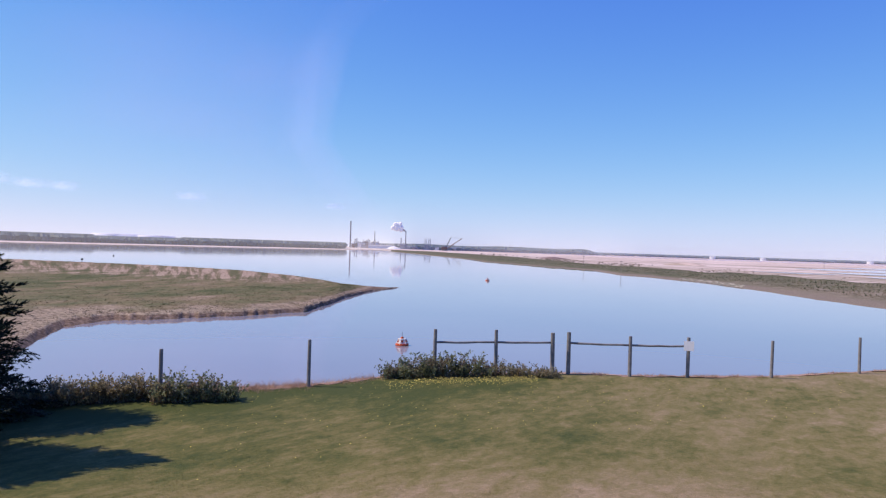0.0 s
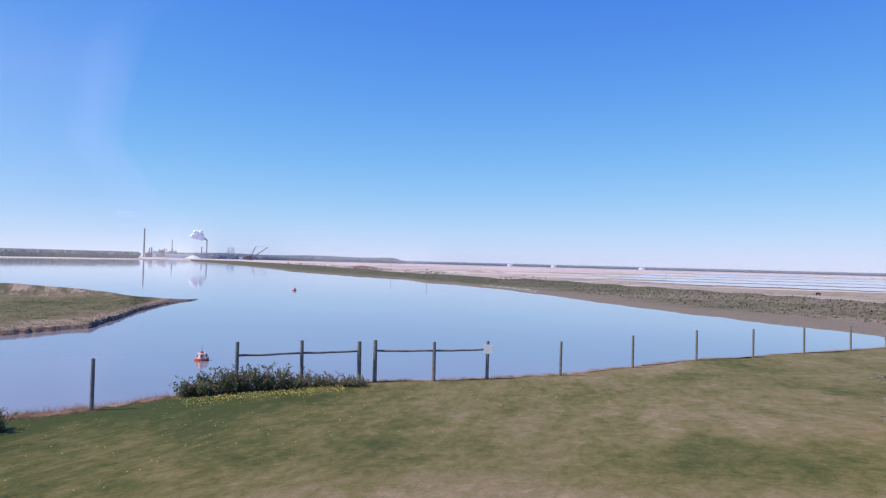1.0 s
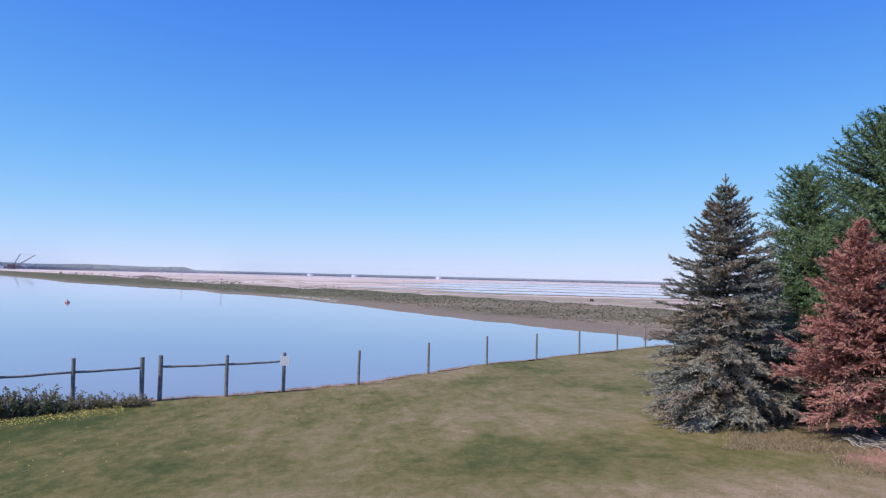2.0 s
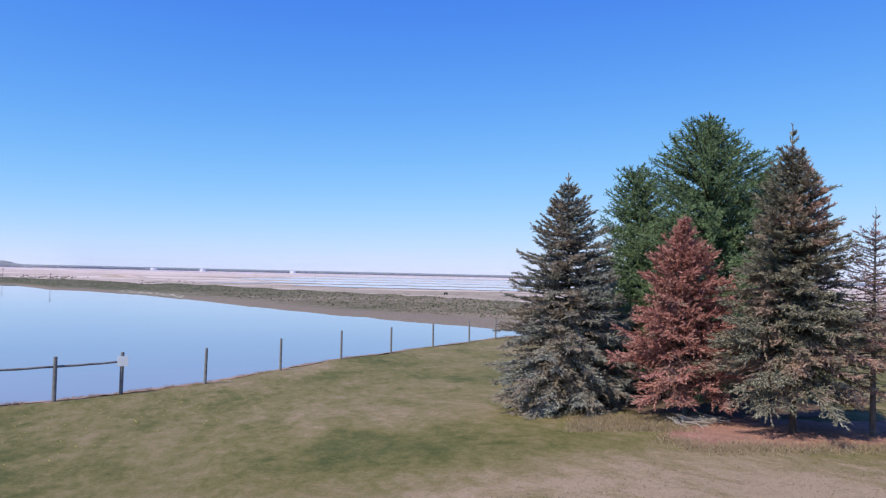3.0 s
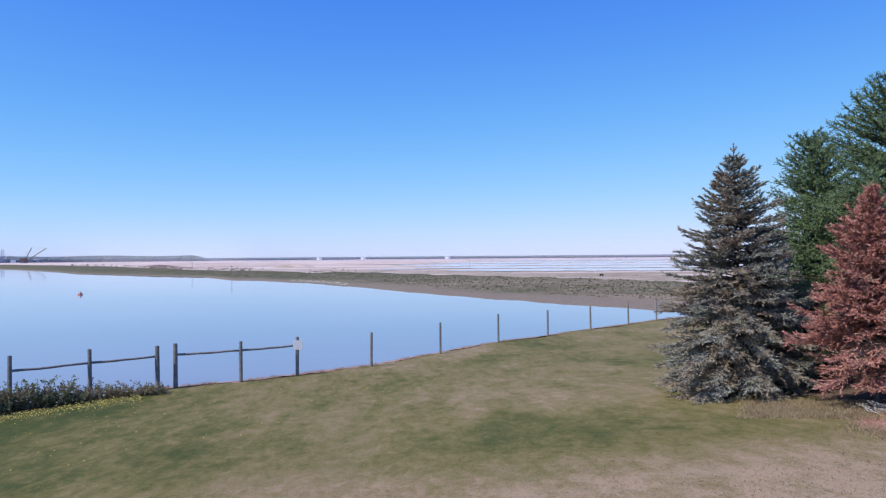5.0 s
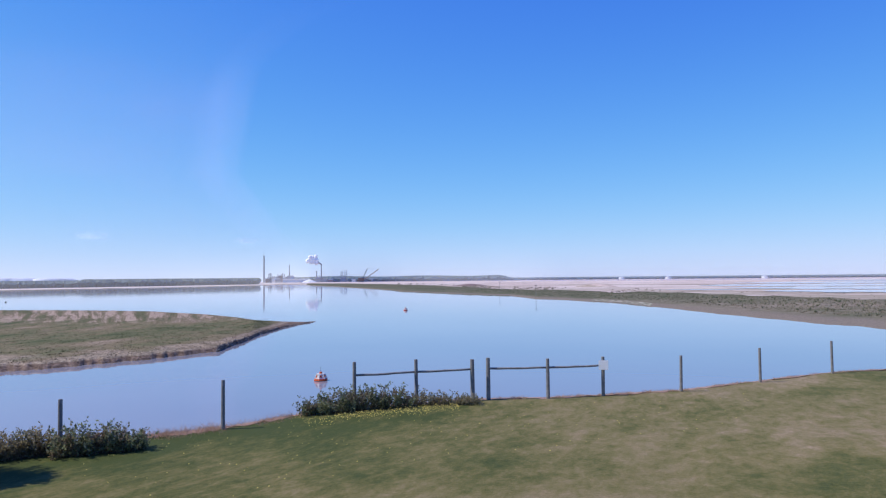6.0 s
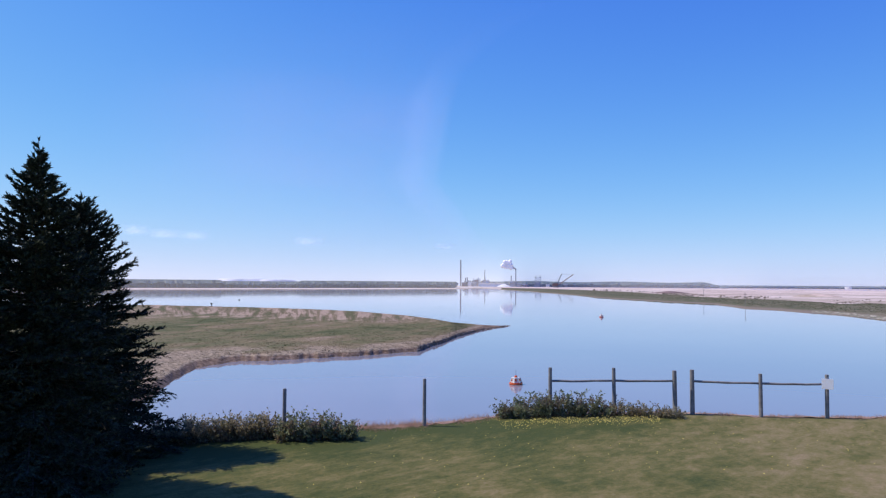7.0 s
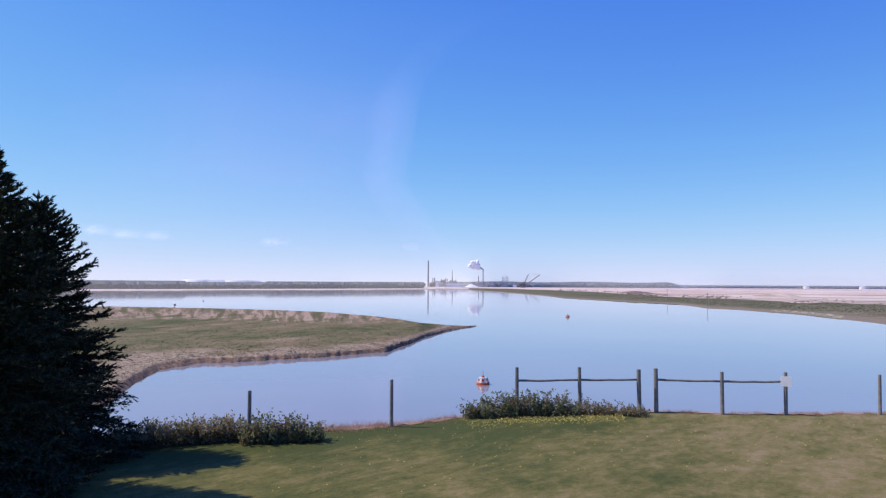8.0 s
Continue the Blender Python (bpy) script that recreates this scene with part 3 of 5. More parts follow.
def tufts(rng, org, way, length, per, nlen, nwid, splay=0.6):
    """Needles round twigs: slim triangles that splay forward, many per twig."""
    n = len(org)
    o, w = np.repeat(org, per, 0), np.repeat(way, per, 0)
    L = np.repeat(length, per)
    f = rng.random(n * per) * 1.05
    side = rng.normal(size=(n * per, 3))
    side -= (side * w).sum(1)[:, None] * w
    side /= np.linalg.norm(side, axis=1)[:, None] + 1e-9
    start = o + w * (f * L)[:, None]
    d = w * (0.8 + 0.5 * rng.random((n * per, 1))) + side * splay
    d /= np.linalg.norm(d, axis=1)[:, None]
    s = nlen * (0.65 + 0.7 * rng.random((n * per, 1)))
    out = start * np.array([1.0, 1.0, 0.0])
    out /= np.linalg.norm(out, axis=1)[:, None] + 0.05
    flat = np.cross(d, rng.normal(size=(n * per, 3)) * 0.45 + out * 0.75 + np.array([0, 0, 0.6]))
    flat /= np.linalg.norm(flat, axis=1)[:, None] + 1e-9
    hw = flat * nwid * 0.5
    V = np.stack([start - hw, start + hw, start + d * s], 1).reshape(-1, 3)
    return V, np.arange(n * per * 3).reshape(-1, 3)


def conifer(name, az, r, H, spread, seed, needles, label, bark="bark", clear=0.05, whorls=30, per_whorl=11, gap=0.0, rise=0.35, sag=0.55, needle=0.070,
            width=0.017, per=26, belly=0.6, twig=0.30, dense=25.0, thick=0.011, spire=0.15, ragged=0.35, loose=0.25, tier=0.45, leader=0.09, fork=0.0, splay=0.6, bare=0):
    rng = np.random.default_rng(seed)
    x, y = polar(az, r)
    tree = thing(name, (x, y, gz(az, r) - 0.03), label, "tree", turn=float(rng.random() * 360))
    lean = rng.normal(size=2) * 0.012 * H
    zs = np.linspace(0, 1, 12)

    def axis(f):
        return np.stack([lean[0] * f ** 1.5, lean[1] * f ** 1.5, H * f], -1)

    tv, tf = tubes([axis(zs)], [thick * H * (1 - zs * 0.94)], 9)
    part_np("trunk", tv, tf, MAT[bark], tree, smooth=True)
    paths, radii, org, way, length = [], [], [], [], []
    lobe = rng.random(4) * math.tau
    for wi in range(whorls):
        f0 = clear + (1 - leader * 0.75 - clear) * ((wi + rng.random() * 0.3) / whorls) ** 0.85
        f = f0
        u = 1 - (f - clear) / (1 - clear)
        k = 1 - u
        prof = spread * (u ** belly * min(1.0, u / spire) * min(1.0, 0.78 + 2.5 * k) + 0.022)
        n = max(5, int(per_whorl * (1 - 0.4 * k)))
        a0 = rng.random() * math.tau
        for b in range(n):
            if rng.random() < gap:
                continue
            a = a0 + math.tau * (b + 0.6 * rng.random()) / n
            f = f0 + tier * rng.random() / whorls
            uneven = 1 + 0.10 * math.sin(2 * a + lobe[0] + 5 * k) + 0.08 * math.sin(3 * a + lobe[1] - 9 * k)
            L = prof * uneven * (1 - ragged * 0.6 + ragged * rng.random())
            up = rise * (0.15 + 1.6 * k ** 1.5) + 0.12 * rng.normal() + 0.5 * k ** 9 + fork * k ** 2
            s = np.linspace(0, 1, 7)
            z = up * s - sag * (1 - 0.75 * k) * s ** 2 + 0.4 * sag * s ** 4
            out = np.stack([math.cos(a) * s, math.sin(a) * s, z], -1) * L
            out[:, :2] += (rng.normal(size=2) * 0.05 * L)[None] * (s ** 2)[:, None]
            p = axis(np.array([f]))[0] + out
            p[:, 2] = np.maximum(p[:, 2], 0.06)
            paths.append(p)
            radii.append((0.006 + 0.010 * L) * (1 - 0.85 * s))
            m = max(4, int(L * dense))
            q = np.clip(0.10 + 0.90 * ((np.arange(m) + rng.random(m)) / m) ** 0.8, 0, 1)
            at = np.stack([np.interp(q, s, p[:, i]) for i in range(3)], -1)
            d = np.stack([np.interp(q, s[:-1] + 0.08, np.diff(p[:, i])) for i in range(3)], -1)
            d /= np.linalg.norm(d, axis=1)[:, None] + 1e-9
            sd = np.cross(d, (0, 0, 1.0)) * np.where(np.arange(m) % 2, 1, -1)[:, None]
            t = d * 0.75 + sd * (0.8 * (1 - 0.5 * q))[:, None] + rng.normal(size=(m, 3)) * loose + np.array([0, 0, 0.02])
            t /= np.linalg.norm(t, axis=1)[:, None]
            org.append(at)
            way.append(t)
            length.append(np.minimum(twig * (0.18 + 0.82 * u) * (0.5 + 0.8 * rng.random(m)), 0.07 + L * (1.1 - q) * 0.8))
            # a leading shoot at the branch's tip
            org.append(p[-2:-1])
            way.append((p[-1:] - p[-2:-1]) / (np.linalg.norm(p[-1] - p[-2]) + 1e-9))
            length.append(np.array([np.linalg.norm(p[-1] - p[-2]) + (0.06 + 0.06 * u) * (1.3 - loose)]))
    for _ in range(bare):  # dead stubs on the bare trunk
        a, f, L = rng.random() * math.tau, clear * (0.35 + 0.65 * rng.random()), 0.25 + 0.45 * rng.random()
        s = np.linspace(0, 1, 5)
        paths.append(axis(np.array([f]))[0] + np.stack([math.cos(a) * s, math.sin(a) * s, 0.15 * s - 0.3 * s ** 2], -1) * L)
        radii.append(0.008 * (1 - 0.8 * s))
    # the leading shoot, with short side shoots that slant upward
    for _ in range(3):
        org.append(axis(np.array([1 - leader])))
        way.append(np.array([[0, 0, 1.0]]))
        length.append(np.array([leader * H * 0.97]))
    steps = max(3, int(leader * H / 0.14))
    for i in range(steps):
        f = 1 - leader * (0.95 - 0.85 * i / steps)
        for k in range(5):
            a = rng.random() * math.tau
            d = np.array([[math.cos(a), math.sin(a), 0.8 + 0.5 * rng.random()]])
            org.append(axis(np.array([f])))
            way.append(d / np.linalg.norm(d))
            length.append(np.array([(0.22 - 0.15 * i / steps) * (0.7 + 0.5 * rng.random())]))
    org, way, length = np.concatenate(org), np.concatenate(way), np.concatenate(length)
    bv, bf = tubes(paths, radii, 4)
    part_np("branchwork", bv, bf, MAT[bark], tree)
    V, F = tufts(rng, org, way, length, per, needle, width, splay)
    part_np("crown", V, F, MAT[needles], tree)
    return tree


FINE = dict(needle=0.056, width=0.018, per=18, dense=33)
conifer("spruce_tree", -53.8, 17.2, 5.6, 2.0, 11, "blue_spruce", "young blue-green spruce with branches down to the lawn", clear=0.05, sag=0.60, rise=0.27, whorls=28, per_whorl=24, belly=0.95, spire=0.2, leader=0.09, ragged=0.5, tier=0.4, loose=0.18, splay=0.6, **FINE)
LARCH = dict(needle=0.048, width=0.015, per=18, dense=34, ragged=0.7, loose=0.5, tier=1.0, fork=0.12, leader=0.06, sag=0.14, twig=0.36, splay=0.8)
conifer("larch_tree", -64.3, 19.5, 7.3, 2.85, 12, "larch", "tall bright green larch with a broad soft crown", clear=0.06, whorls=46, per_whorl=19, belly=0.66, rise=0.36, spire=0.24, **LARCH)
conifer("larch_tree", -59.3, 20.6, 6.2, 2.0, 13, "larch", "smaller green larch beside the tall larch", clear=0.03, whorls=38, per_whorl=17, belly=0.68, rise=0.34, spire=0.08, **LARCH)
conifer("larch_tree", -67.9, 20.8, 6.0, 1.4, 23, "larch", "smaller green larch behind the browning spruce", clear=0.03, whorls=32, per_whorl=14, belly=0.4, rise=0.42, spire=0.22, **LARCH)
conifer("dead_spruce_tree", -62.45, 15.3, 4.1, 1.16, 14, "dead_spruce", "dead spruce covered in rust-red needles", bark="grey_bark", clear=0.15, whorls=25, per_whorl=18, belly=0.8, rise=0.6, sag=0.4, spire=0.34, ragged=0.55, leader=0.08, tier=0.8, **FINE)
conifer("dying_spruce_tree", -69.8, 14.2, 5.5, 1.34, 15, "dying_spruce", "spruce with grey-green and browning needles", clear=0.17, whorls=26, per_whorl=21, belly=0.85, gap=0.06, spire=0.3, ragged=0.6, sag=0.6, rise=0.42, leader=0.15, tier=0.4, loose=0.18, splay=0.6, **FINE)
conifer("sparse_spruce_tree", -74.65, 14.6, 4.0, 0.84, 16, "thin_spruce", "thin dying spruce with a bare lower trunk", bark="grey_bark", clear=0.31, whorls=17, per_whorl=12, belly=0.8, gap=0.12, rise=0.30, sag=0.30, thick=0.014, dense=24, per=9, spire=0.2, width=0.015, needle=0.045, twig=0.24, leader=0.17, bare=14)
conifer("dying_spruce_tree", -82.2, 15.2, 5.0, 1.25, 24, "dying_spruce", "browning spruce at the far end of the soil bed", clear=0.16, whorls=20, per_whorl=17, belly=0.8, gap=0.08, spire=0.3, ragged=0.6, sag=0.6, rise=0.42, leader=0.12, tier=0.4, loose=0.18, **FINE)
conifer("larch_tree", -80.6, 58.0, 4.6, 2.6, 25, "larch", "distant green tree beyond the lawn", clear=0.05, whorls=18, per_whorl=12, belly=0.3, rise=0.5, sag=0.1, spire=0.5, needle=0.16, width=0.08, per=9, dense=10, tier=1.0, loose=0.5, leader=0.03)
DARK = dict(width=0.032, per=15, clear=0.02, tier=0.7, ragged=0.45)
conifer("spruce_tree", 39.0, 16.3, 7.05, 2.05, 17, "shaded_spruce", "green spruce with its own shade put into near-black needles", whorls=34, per_whorl=22, spire=0.2, belly=1.0, leader=0.09, **DARK)
conifer("spruce_tree", 36.3, 20.2, 6.6, 2.6, 18, "shaded_spruce", "green spruce darkened as if shaded, beside the taller spruce", whorls=32, per_whorl=23, spire=0.14, belly=0.86, leader=0.08, **DARK)
conifer("spruce_tree", 45.4, 16.2, 7.3, 2.0, 19, "shaded_spruce", "spruce darkened as if shaded, at the end of the tree row", whorls=30, per_whorl=20, spire=0.2, belly=0.7, leader=0.07, **DARK)


# ---- fence ----
def post(parent, at, h, seed, r=0.068):
    rnd = random.Random(seed)
    bm = bmesh.new()
    rod(bm, (0, 0, -0.25), (rnd.uniform(-0.02, 0.02), rnd.uniform(-0.02, 0.02), h), r * 1.05, r * 0.9, 12)
    top = [e for e in bm.edges if all(v.co.z > h * 0.9 for v in e.verts)]
    bmesh.ops.bevel(bm, geom=top, offset=0.012, segments=2, affect="EDGES")
    ob = part("post", bm, MAT["post"], parent)
    ob.matrix_parent_inverse = Matrix()
    ob.location = at
    return ob


def rail(parent, a, b, seed):
    rnd = random.Random(seed)
    a, b = Vector(a), Vector(b)
    mid = [a.lerp(b, t) + Vector((0, 0, rnd.uniform(-0.008, 0.008) - 0.012 * math.sin(math.pi * t))) for t in np.linspace(0, 1, 7)]
    v, f = tubes([np.array(mid)], [np.array([0.038, 0.04, 0.036, 0.038, 0.035, 0.037, 0.035])], 8)
    return part_np("rail", v, f, MAT["post"], parent, smooth=True)


def rail_fence(spots, label, seed, heights, gate):
    x0, y0 = polar(*spots[0])
    base = Vector((x0, y0, gz(*spots[0])))
    f = thing("rail_fence", base, label, "fence", "rail fences by the water")
    tops = []
    for i, (az, r) in enumerate(spots):
        x, y = polar(az, r)
        p = Vector((x, y, gz(az, r))) - base
        post(f, p, heights[i], seed + i, 0.08 if i == gate else 0.066)
        tops.append(p + Vector((0, 0, 1.11)))
    for i in range(len(tops) - 1):
        rail(f, tops[i], tops[i + 1], seed + 10 + i)
    return f


rail_fence([(0.39, 24.1), (-4.58, 24.7), (-9.1, 25.3)], "weathered grey log rail fence behind a bush", 30, (1.56, 1.54, 1.46), 2)
signed = rail_fence([(-10.35, 25.5), (-15.1, 25.9), (-19.38, 26.7)], "weathered grey log rail fence beside the water", 40, (1.49, 1.43, 1.43), 0)
for i, (az, r) in enumerate([(21.5, 20.3), (10.45, 21.8), (-25.2, 28.3), (-30.75, 31.9), (-35.42, 35.8), (-39.35, 39.0), (-42.7, 42.7), (-45.6, 46.2), (-47.7, 49.3)]):
    x, y = polar(az, r)
    f = thing("fence_post", (x, y, gz(az, r)), "round weathered wooden fence post at the lawn's edge", "fence post", "fence posts along the shore")
    post(f, (0, 0, 0), (1.36, 1.43, 1.35, 1.40, 1.43, 1.42, 1.39, 1.40, 1.40)[i], 60 + i, 0.057)

x, y = polar(-19.44, 26.52)
sign = thing("sign_board", (x, y, gz(-19.3, 26.6) + 1.14), "small square white sign on a fence post", "sign", turn=-19.4)
part("board", box(bmesh.new(), (0.34, 0.012, 0.34), (0, 0, 0), 0.003), MAT["sign"], sign)


# ---- buoy ----
def buoy(az, r, s, label, body="orange", frame_paint="buoy_white"):
    x, y = polar(az, r)
    b = thing("buoy", (x, y, -0.02), label, "buoy", "buoys on the lake")
    bm = bmesh.new()
    rod(bm, (0, 0, -0.15 * s), (0, 0, 0.05 * s), 0.40 * s, 0.46 * s, 24)
    part("float", bm, MAT["dark"], b)
    bm = bmesh.new()
    rod(bm, (0, 0, 0.05 * s), (0, 0, 0.17 * s), 0.47 * s, 0.45 * s, 24)
    part("collar", bm, MAT[body], b)
    bm = bmesh.new()
    rod(bm, (0, 0, 0.17 * s), (0, 0, 0.50 * s), 0.37 * s, 0.26 * s, 20)
    drum = part("drum", bm, MAT[frame_paint], b, "white drum with orange panels")
    for k in range(6):
        a = math.tau * (k + 0.5) / 6
        bm = box(bmesh.new(), (0.02 * s, 0.17 * s, 0.17 * s), (0.325 * s, 0, 0.32 * s), 0.004, Matrix.Rotation(a, 4, "Z"))
        part("panel", bm, MAT[body], drum)
    bm = bmesh.new()
    rod(bm, (0, 0, 0.44 * s), (0, 0, 0.49 * s), 0.31 * s, 0.30 * s, 20)
    part("hoop", bm, MAT[frame_paint], b)
    for k in range(7):
        a = math.tau * k / 7
        bm = bmesh.new()
        rod(bm, (0.44 * s * math.cos(a), 0.44 * s * math.sin(a), 0.15 * s), (0.29 * s * math.cos(a), 0.29 * s * math.sin(a), 0.50 * s), 0.028 * s, 0.024 * s, 6)
        part("strut", bm, MAT[frame_paint], b)
    bm = bmesh.new()
    rod(bm, (0, 0, 0.50 * s), (0, 0, 0.62 * s), 0.11 * s, 0.09 * s, 14)
    part("lantern", bm, MAT[body], b)
    bm = bmesh.new()
    rod(bm, (0, 0, 0.60 * s), (0, 0, 0.98 * s), 0.014 * s, 0.010 * s, 6)
    part("mast", bm, MAT["dark"], b)
    return b


buoy(3.07, 47.0, 0.95, "white and orange buoy with a thin mast")
buoy(-3.68, 151.0, 0.95, "small far red buoy on the lake")


# ---- shrubs, weeds and grass ----
BED_IN = [(-84, 14.0), (-76, 13.4), (-70, 12.5), (-64, 11.9), (-61.5, 12.6)]
BED_OUT = [(-84, 16.8), (-76, 16.9), (-72, 16.0), (-66, 15.9), (-61.5, 13.6)]
def shrub(az, r, w, h, mat, seed, label, stems=80, leaf=0.085):
    rng = np.random.default_rng(seed)
    x, y = polar(az, r)
    s = thing("shrub", (x, y, gz(az, r) - 0.02), label, "shrub", "shrubs along the lawn's edge", turn=az)
    paths, radii, V = [], [], []
    n = int(stems * w)
    for _ in range(n):
        p0 = np.array([(rng.random() - 0.5) * w, (rng.random() - 0.5) * 0.55, 0.0])
        fall = 1 - 0.3 * abs(p0[0] / w * 2) ** 2
        hh = 0.92 * h * fall * (0.40 + 0.50 * rng.random() + 0.15 * rng.random() ** 4) * (1 + 0.18 * math.sin(7 * p0[0] + seed))
        lean = rng.normal(size=2) * 0.36 * hh
        t = np.linspace(0, 1, 5)
        p = p0 + np.stack([lean[0] * t ** 1.5, lean[1] * t ** 1.5, hh * t], -1)
        paths.append(p)
        radii.append(0.006 * (1 - 0.7 * t))
        m = int(12 + 22 * hh)
        q = 0.12 + 0.9 * rng.random(m)
        at = np.stack([np.interp(q, t, p[:, i]) for i in range(3)], -1)
        d = rng.normal(size=(m, 3)) + np.array([0, 0, 0.5])
        d /= np.linalg.norm(d, axis=1)[:, None]
        e = np.cross(d, rng.normal(size=(m, 3)))
        e /= np.linalg.norm(e, axis=1)[:, None] + 1e-9
        L = leaf * (0.6 + 0.8 * rng.random((m, 1)))
        V.append(np.stack([at, at + d * L * 0.5 + e * L * 0.24, at + d * L, at + d * L * 0.5 - e * L * 0.24], 1).reshape(-1, 3))
    bv, bf = tubes(paths, radii, 3)
    part_np("branchwork", bv, bf, MAT["bark"], s)
    V = np.concatenate(V)
    part_np("foliage", V, np.arange(len(V)).reshape(-1, 4), MAT[mat], s)


for i, (az, w, h) in enumerate([(17.2, 1.0, 0.62), (18.9, 1.1, 0.88), (20.6, 1.0, 0.86)]):
    shrub(az, 19.9, w, h, "bush", 100 + i, "leafy dark green shrub at the foot of a post", 95)
for i, (az, w, h) in enumerate([(22.6, 1.2, 0.80), (24.7, 1.2, 0.86), (26.8, 1.2, 0.78), (28.8, 1.2, 0.82), (30.8, 1.2, 0.74), (33.0, 1.3, 0.75)]):
    shrub(az, 20.4, w, h, "bush_dry", 110 + i, "rank green and browning weeds on the bank", 125, 0.075)
for i, (az, w, h) in enumerate([(3.5, 0.9, 0.62), (1.8, 1.2, 0.92), (-0.5, 1.3, 1.0), (-2.8, 1.1, 0.78)]):
    shrub(az, 23.4 - 0.12 * (az - 3), w, h, "bush", 130 + i, "leafy green shrub growing round the rail fence", 95)
for i, (az, w, h) in enumerate([(-5.0, 1.1, 0.58), (-7.0, 1.0, 0.52), (-8.8, 0.8, 0.5)]):
    shrub(az, 24.5, w, h, "bush_dry", 140 + i, "thin dry shrub below the rail fence", 70, 0.07)


def blades(name, rng, az, r, per, h0, h1, wid, mat, spread, label, lift=0.0, lean=0.45):
    """Tufts of slim blades that stand on the lawn, as one sheet of stuff."""
    n = len(az) * per
    x, y = polar(az, r)
    x, y = np.repeat(x, per) + rng.normal(size=n) * spread, np.repeat(y, per) + rng.normal(size=n) * spread
    z = ground(np.degrees(np.arctan2(-x, y)), np.hypot(x, y)) - 0.005 + lift
    h = h0 + (h1 - h0) * rng.random(n)
    a = rng.random(n) * math.tau
    o = np.stack([x, y, z], -1)
    wv = np.stack([np.cos(a), np.sin(a), 0 * a], -1) * wid * 0.5
    tip = o + np.stack([rng.normal(size=n) * lean * h, rng.normal(size=n) * lean * h, h], -1)
    ob = mesh_ob(name, np.stack([o - wv, o + wv, tip], 1).reshape(-1, 3), np.arange(n * 3).reshape(-1, 3), MAT[mat])
    return tagged(ob, label, "grass", kind="stuff")


grng = np.random.default_rng(5)
gaz = -84 + 134 * grng.random(60000)
gr = 6.5 * (edge(gaz).clip(0, 45) / 6.5) ** grng.random(60000)
blades("grass", grng, gaz, gr, 6, 0.006, 0.026, 0.012, "blades", 0.10, "short mown green and straw-coloured grass blades", lean=1.5)
waz = -50 + 67 * grng.random(3400)
waz = waz[np.sin(waz * 2.7 + 2 * np.sin(waz * 1.1)) + 0.7 * np.sin(waz * 7.1) > -0.35 + grng.random(3400)]
blades("dry_weeds", grng, waz, edge(waz) + 0.12 + 0.22 * grng.normal(size=len(waz)), 6, 0.02, 0.11, 0.012, "weeds", 0.10, "dry reddish weeds along the lawn's edge", lean=1.1)
waz = np.concatenate([16 - 5.5 * grng.random(170), 11 - 9 * grng.random(110)])
blades("dry_weeds", grng, waz, edge(waz) + 0.1 + 0.3 * grng.normal(size=len(waz)), 8, 0.04, 0.26, 0.009, "weeds", 0.14, "tall dry weeds on the bank beside the shrubs", lean=0.9)
saz = -54 - 9 * grng.random(1500)
blades("straw", grng, saz, 13.4 + 2.2 * grng.random(1500), 7, 0.025, 0.085, 0.012, "weeds_gold", 0.09, "long dry golden grass under the trees", lean=0.6)


def flowers(rng, az, r, label):
    V, F = [], []
    x, y = polar(az, r)
    z = ground(az, r)
    for i in range(len(az)):
        c = np.array([x[i], y[i], z[i] + 0.06 + 0.05 * rng.random()])
        s, t = 0.013 * (0.7 + 0.6 * rng.random()), rng.random() * math.tau
        b = len(V)
        V.append(c + np.array([0, 0, 0.012]))
        for k in range(6):
            a = t + math.tau * k / 6
            V.append(c + s * np.array([math.cos(a), math.sin(a), 0.25 * rng.normal()]))
        F += [(b, b + 1 + k, b + 1 + (k + 1) % 6) for k in range(6)]
    return tagged(mesh_ob("dandelions", np.array(V), F, MAT["flower"]), label, "flower", kind="stuff")


saz = -61 - 22 * grng.random(1700)
blades("edge_grass", grng, saz, table(saz, BED_IN) + 0.28 * grng.normal(size=1700), 7, 0.02, 0.07, 0.012, "weeds_gold", 0.10, "dry grass straggling over the edge of the soil bed", lean=0.9)
saz = -61.5 - 22 * grng.random(2600)
blades("fallen_needles", grng, saz, table(saz, BED_IN) + (table(saz, BED_OUT) - table(saz, BED_IN)) * grng.random(2600), 4, 0.01, 0.03, 0.02, "dead_spruce", 0.10, "rust-red fallen twigs and needles on the soil", lean=2.0)
faz = np.concatenate([4.5 - 12.5 * grng.random(700) ** 0.8, 20 - 50 * grng.random(200)])
flowers(grng, faz, edge(faz) - np.concatenate([1.0 + 1.2 * grng.random(700) + 0.8 * grng.random(700) ** 3, 1.0 + 9 * grng.random(200)]), "yellow dandelions scattered in the lawn")

bank_soil = patch("bank_soil", np.arange(-50, 36, 0.2), lambda a: edge(a) - 0.10 + 0.14 * np.sin(a * 1.9 + 2 * np.sin(a * 0.8)) + 0.06 * np.sin(a * 6.1), lambda a: edge(a) + 1.6, 10,
                  lambda a, r: ground(a, r) + 0.008, MAT["bank_soil"])
tagged(bank_soil, "bare reddish soil and dry litter along the top of the bank", "soil", kind="structure")
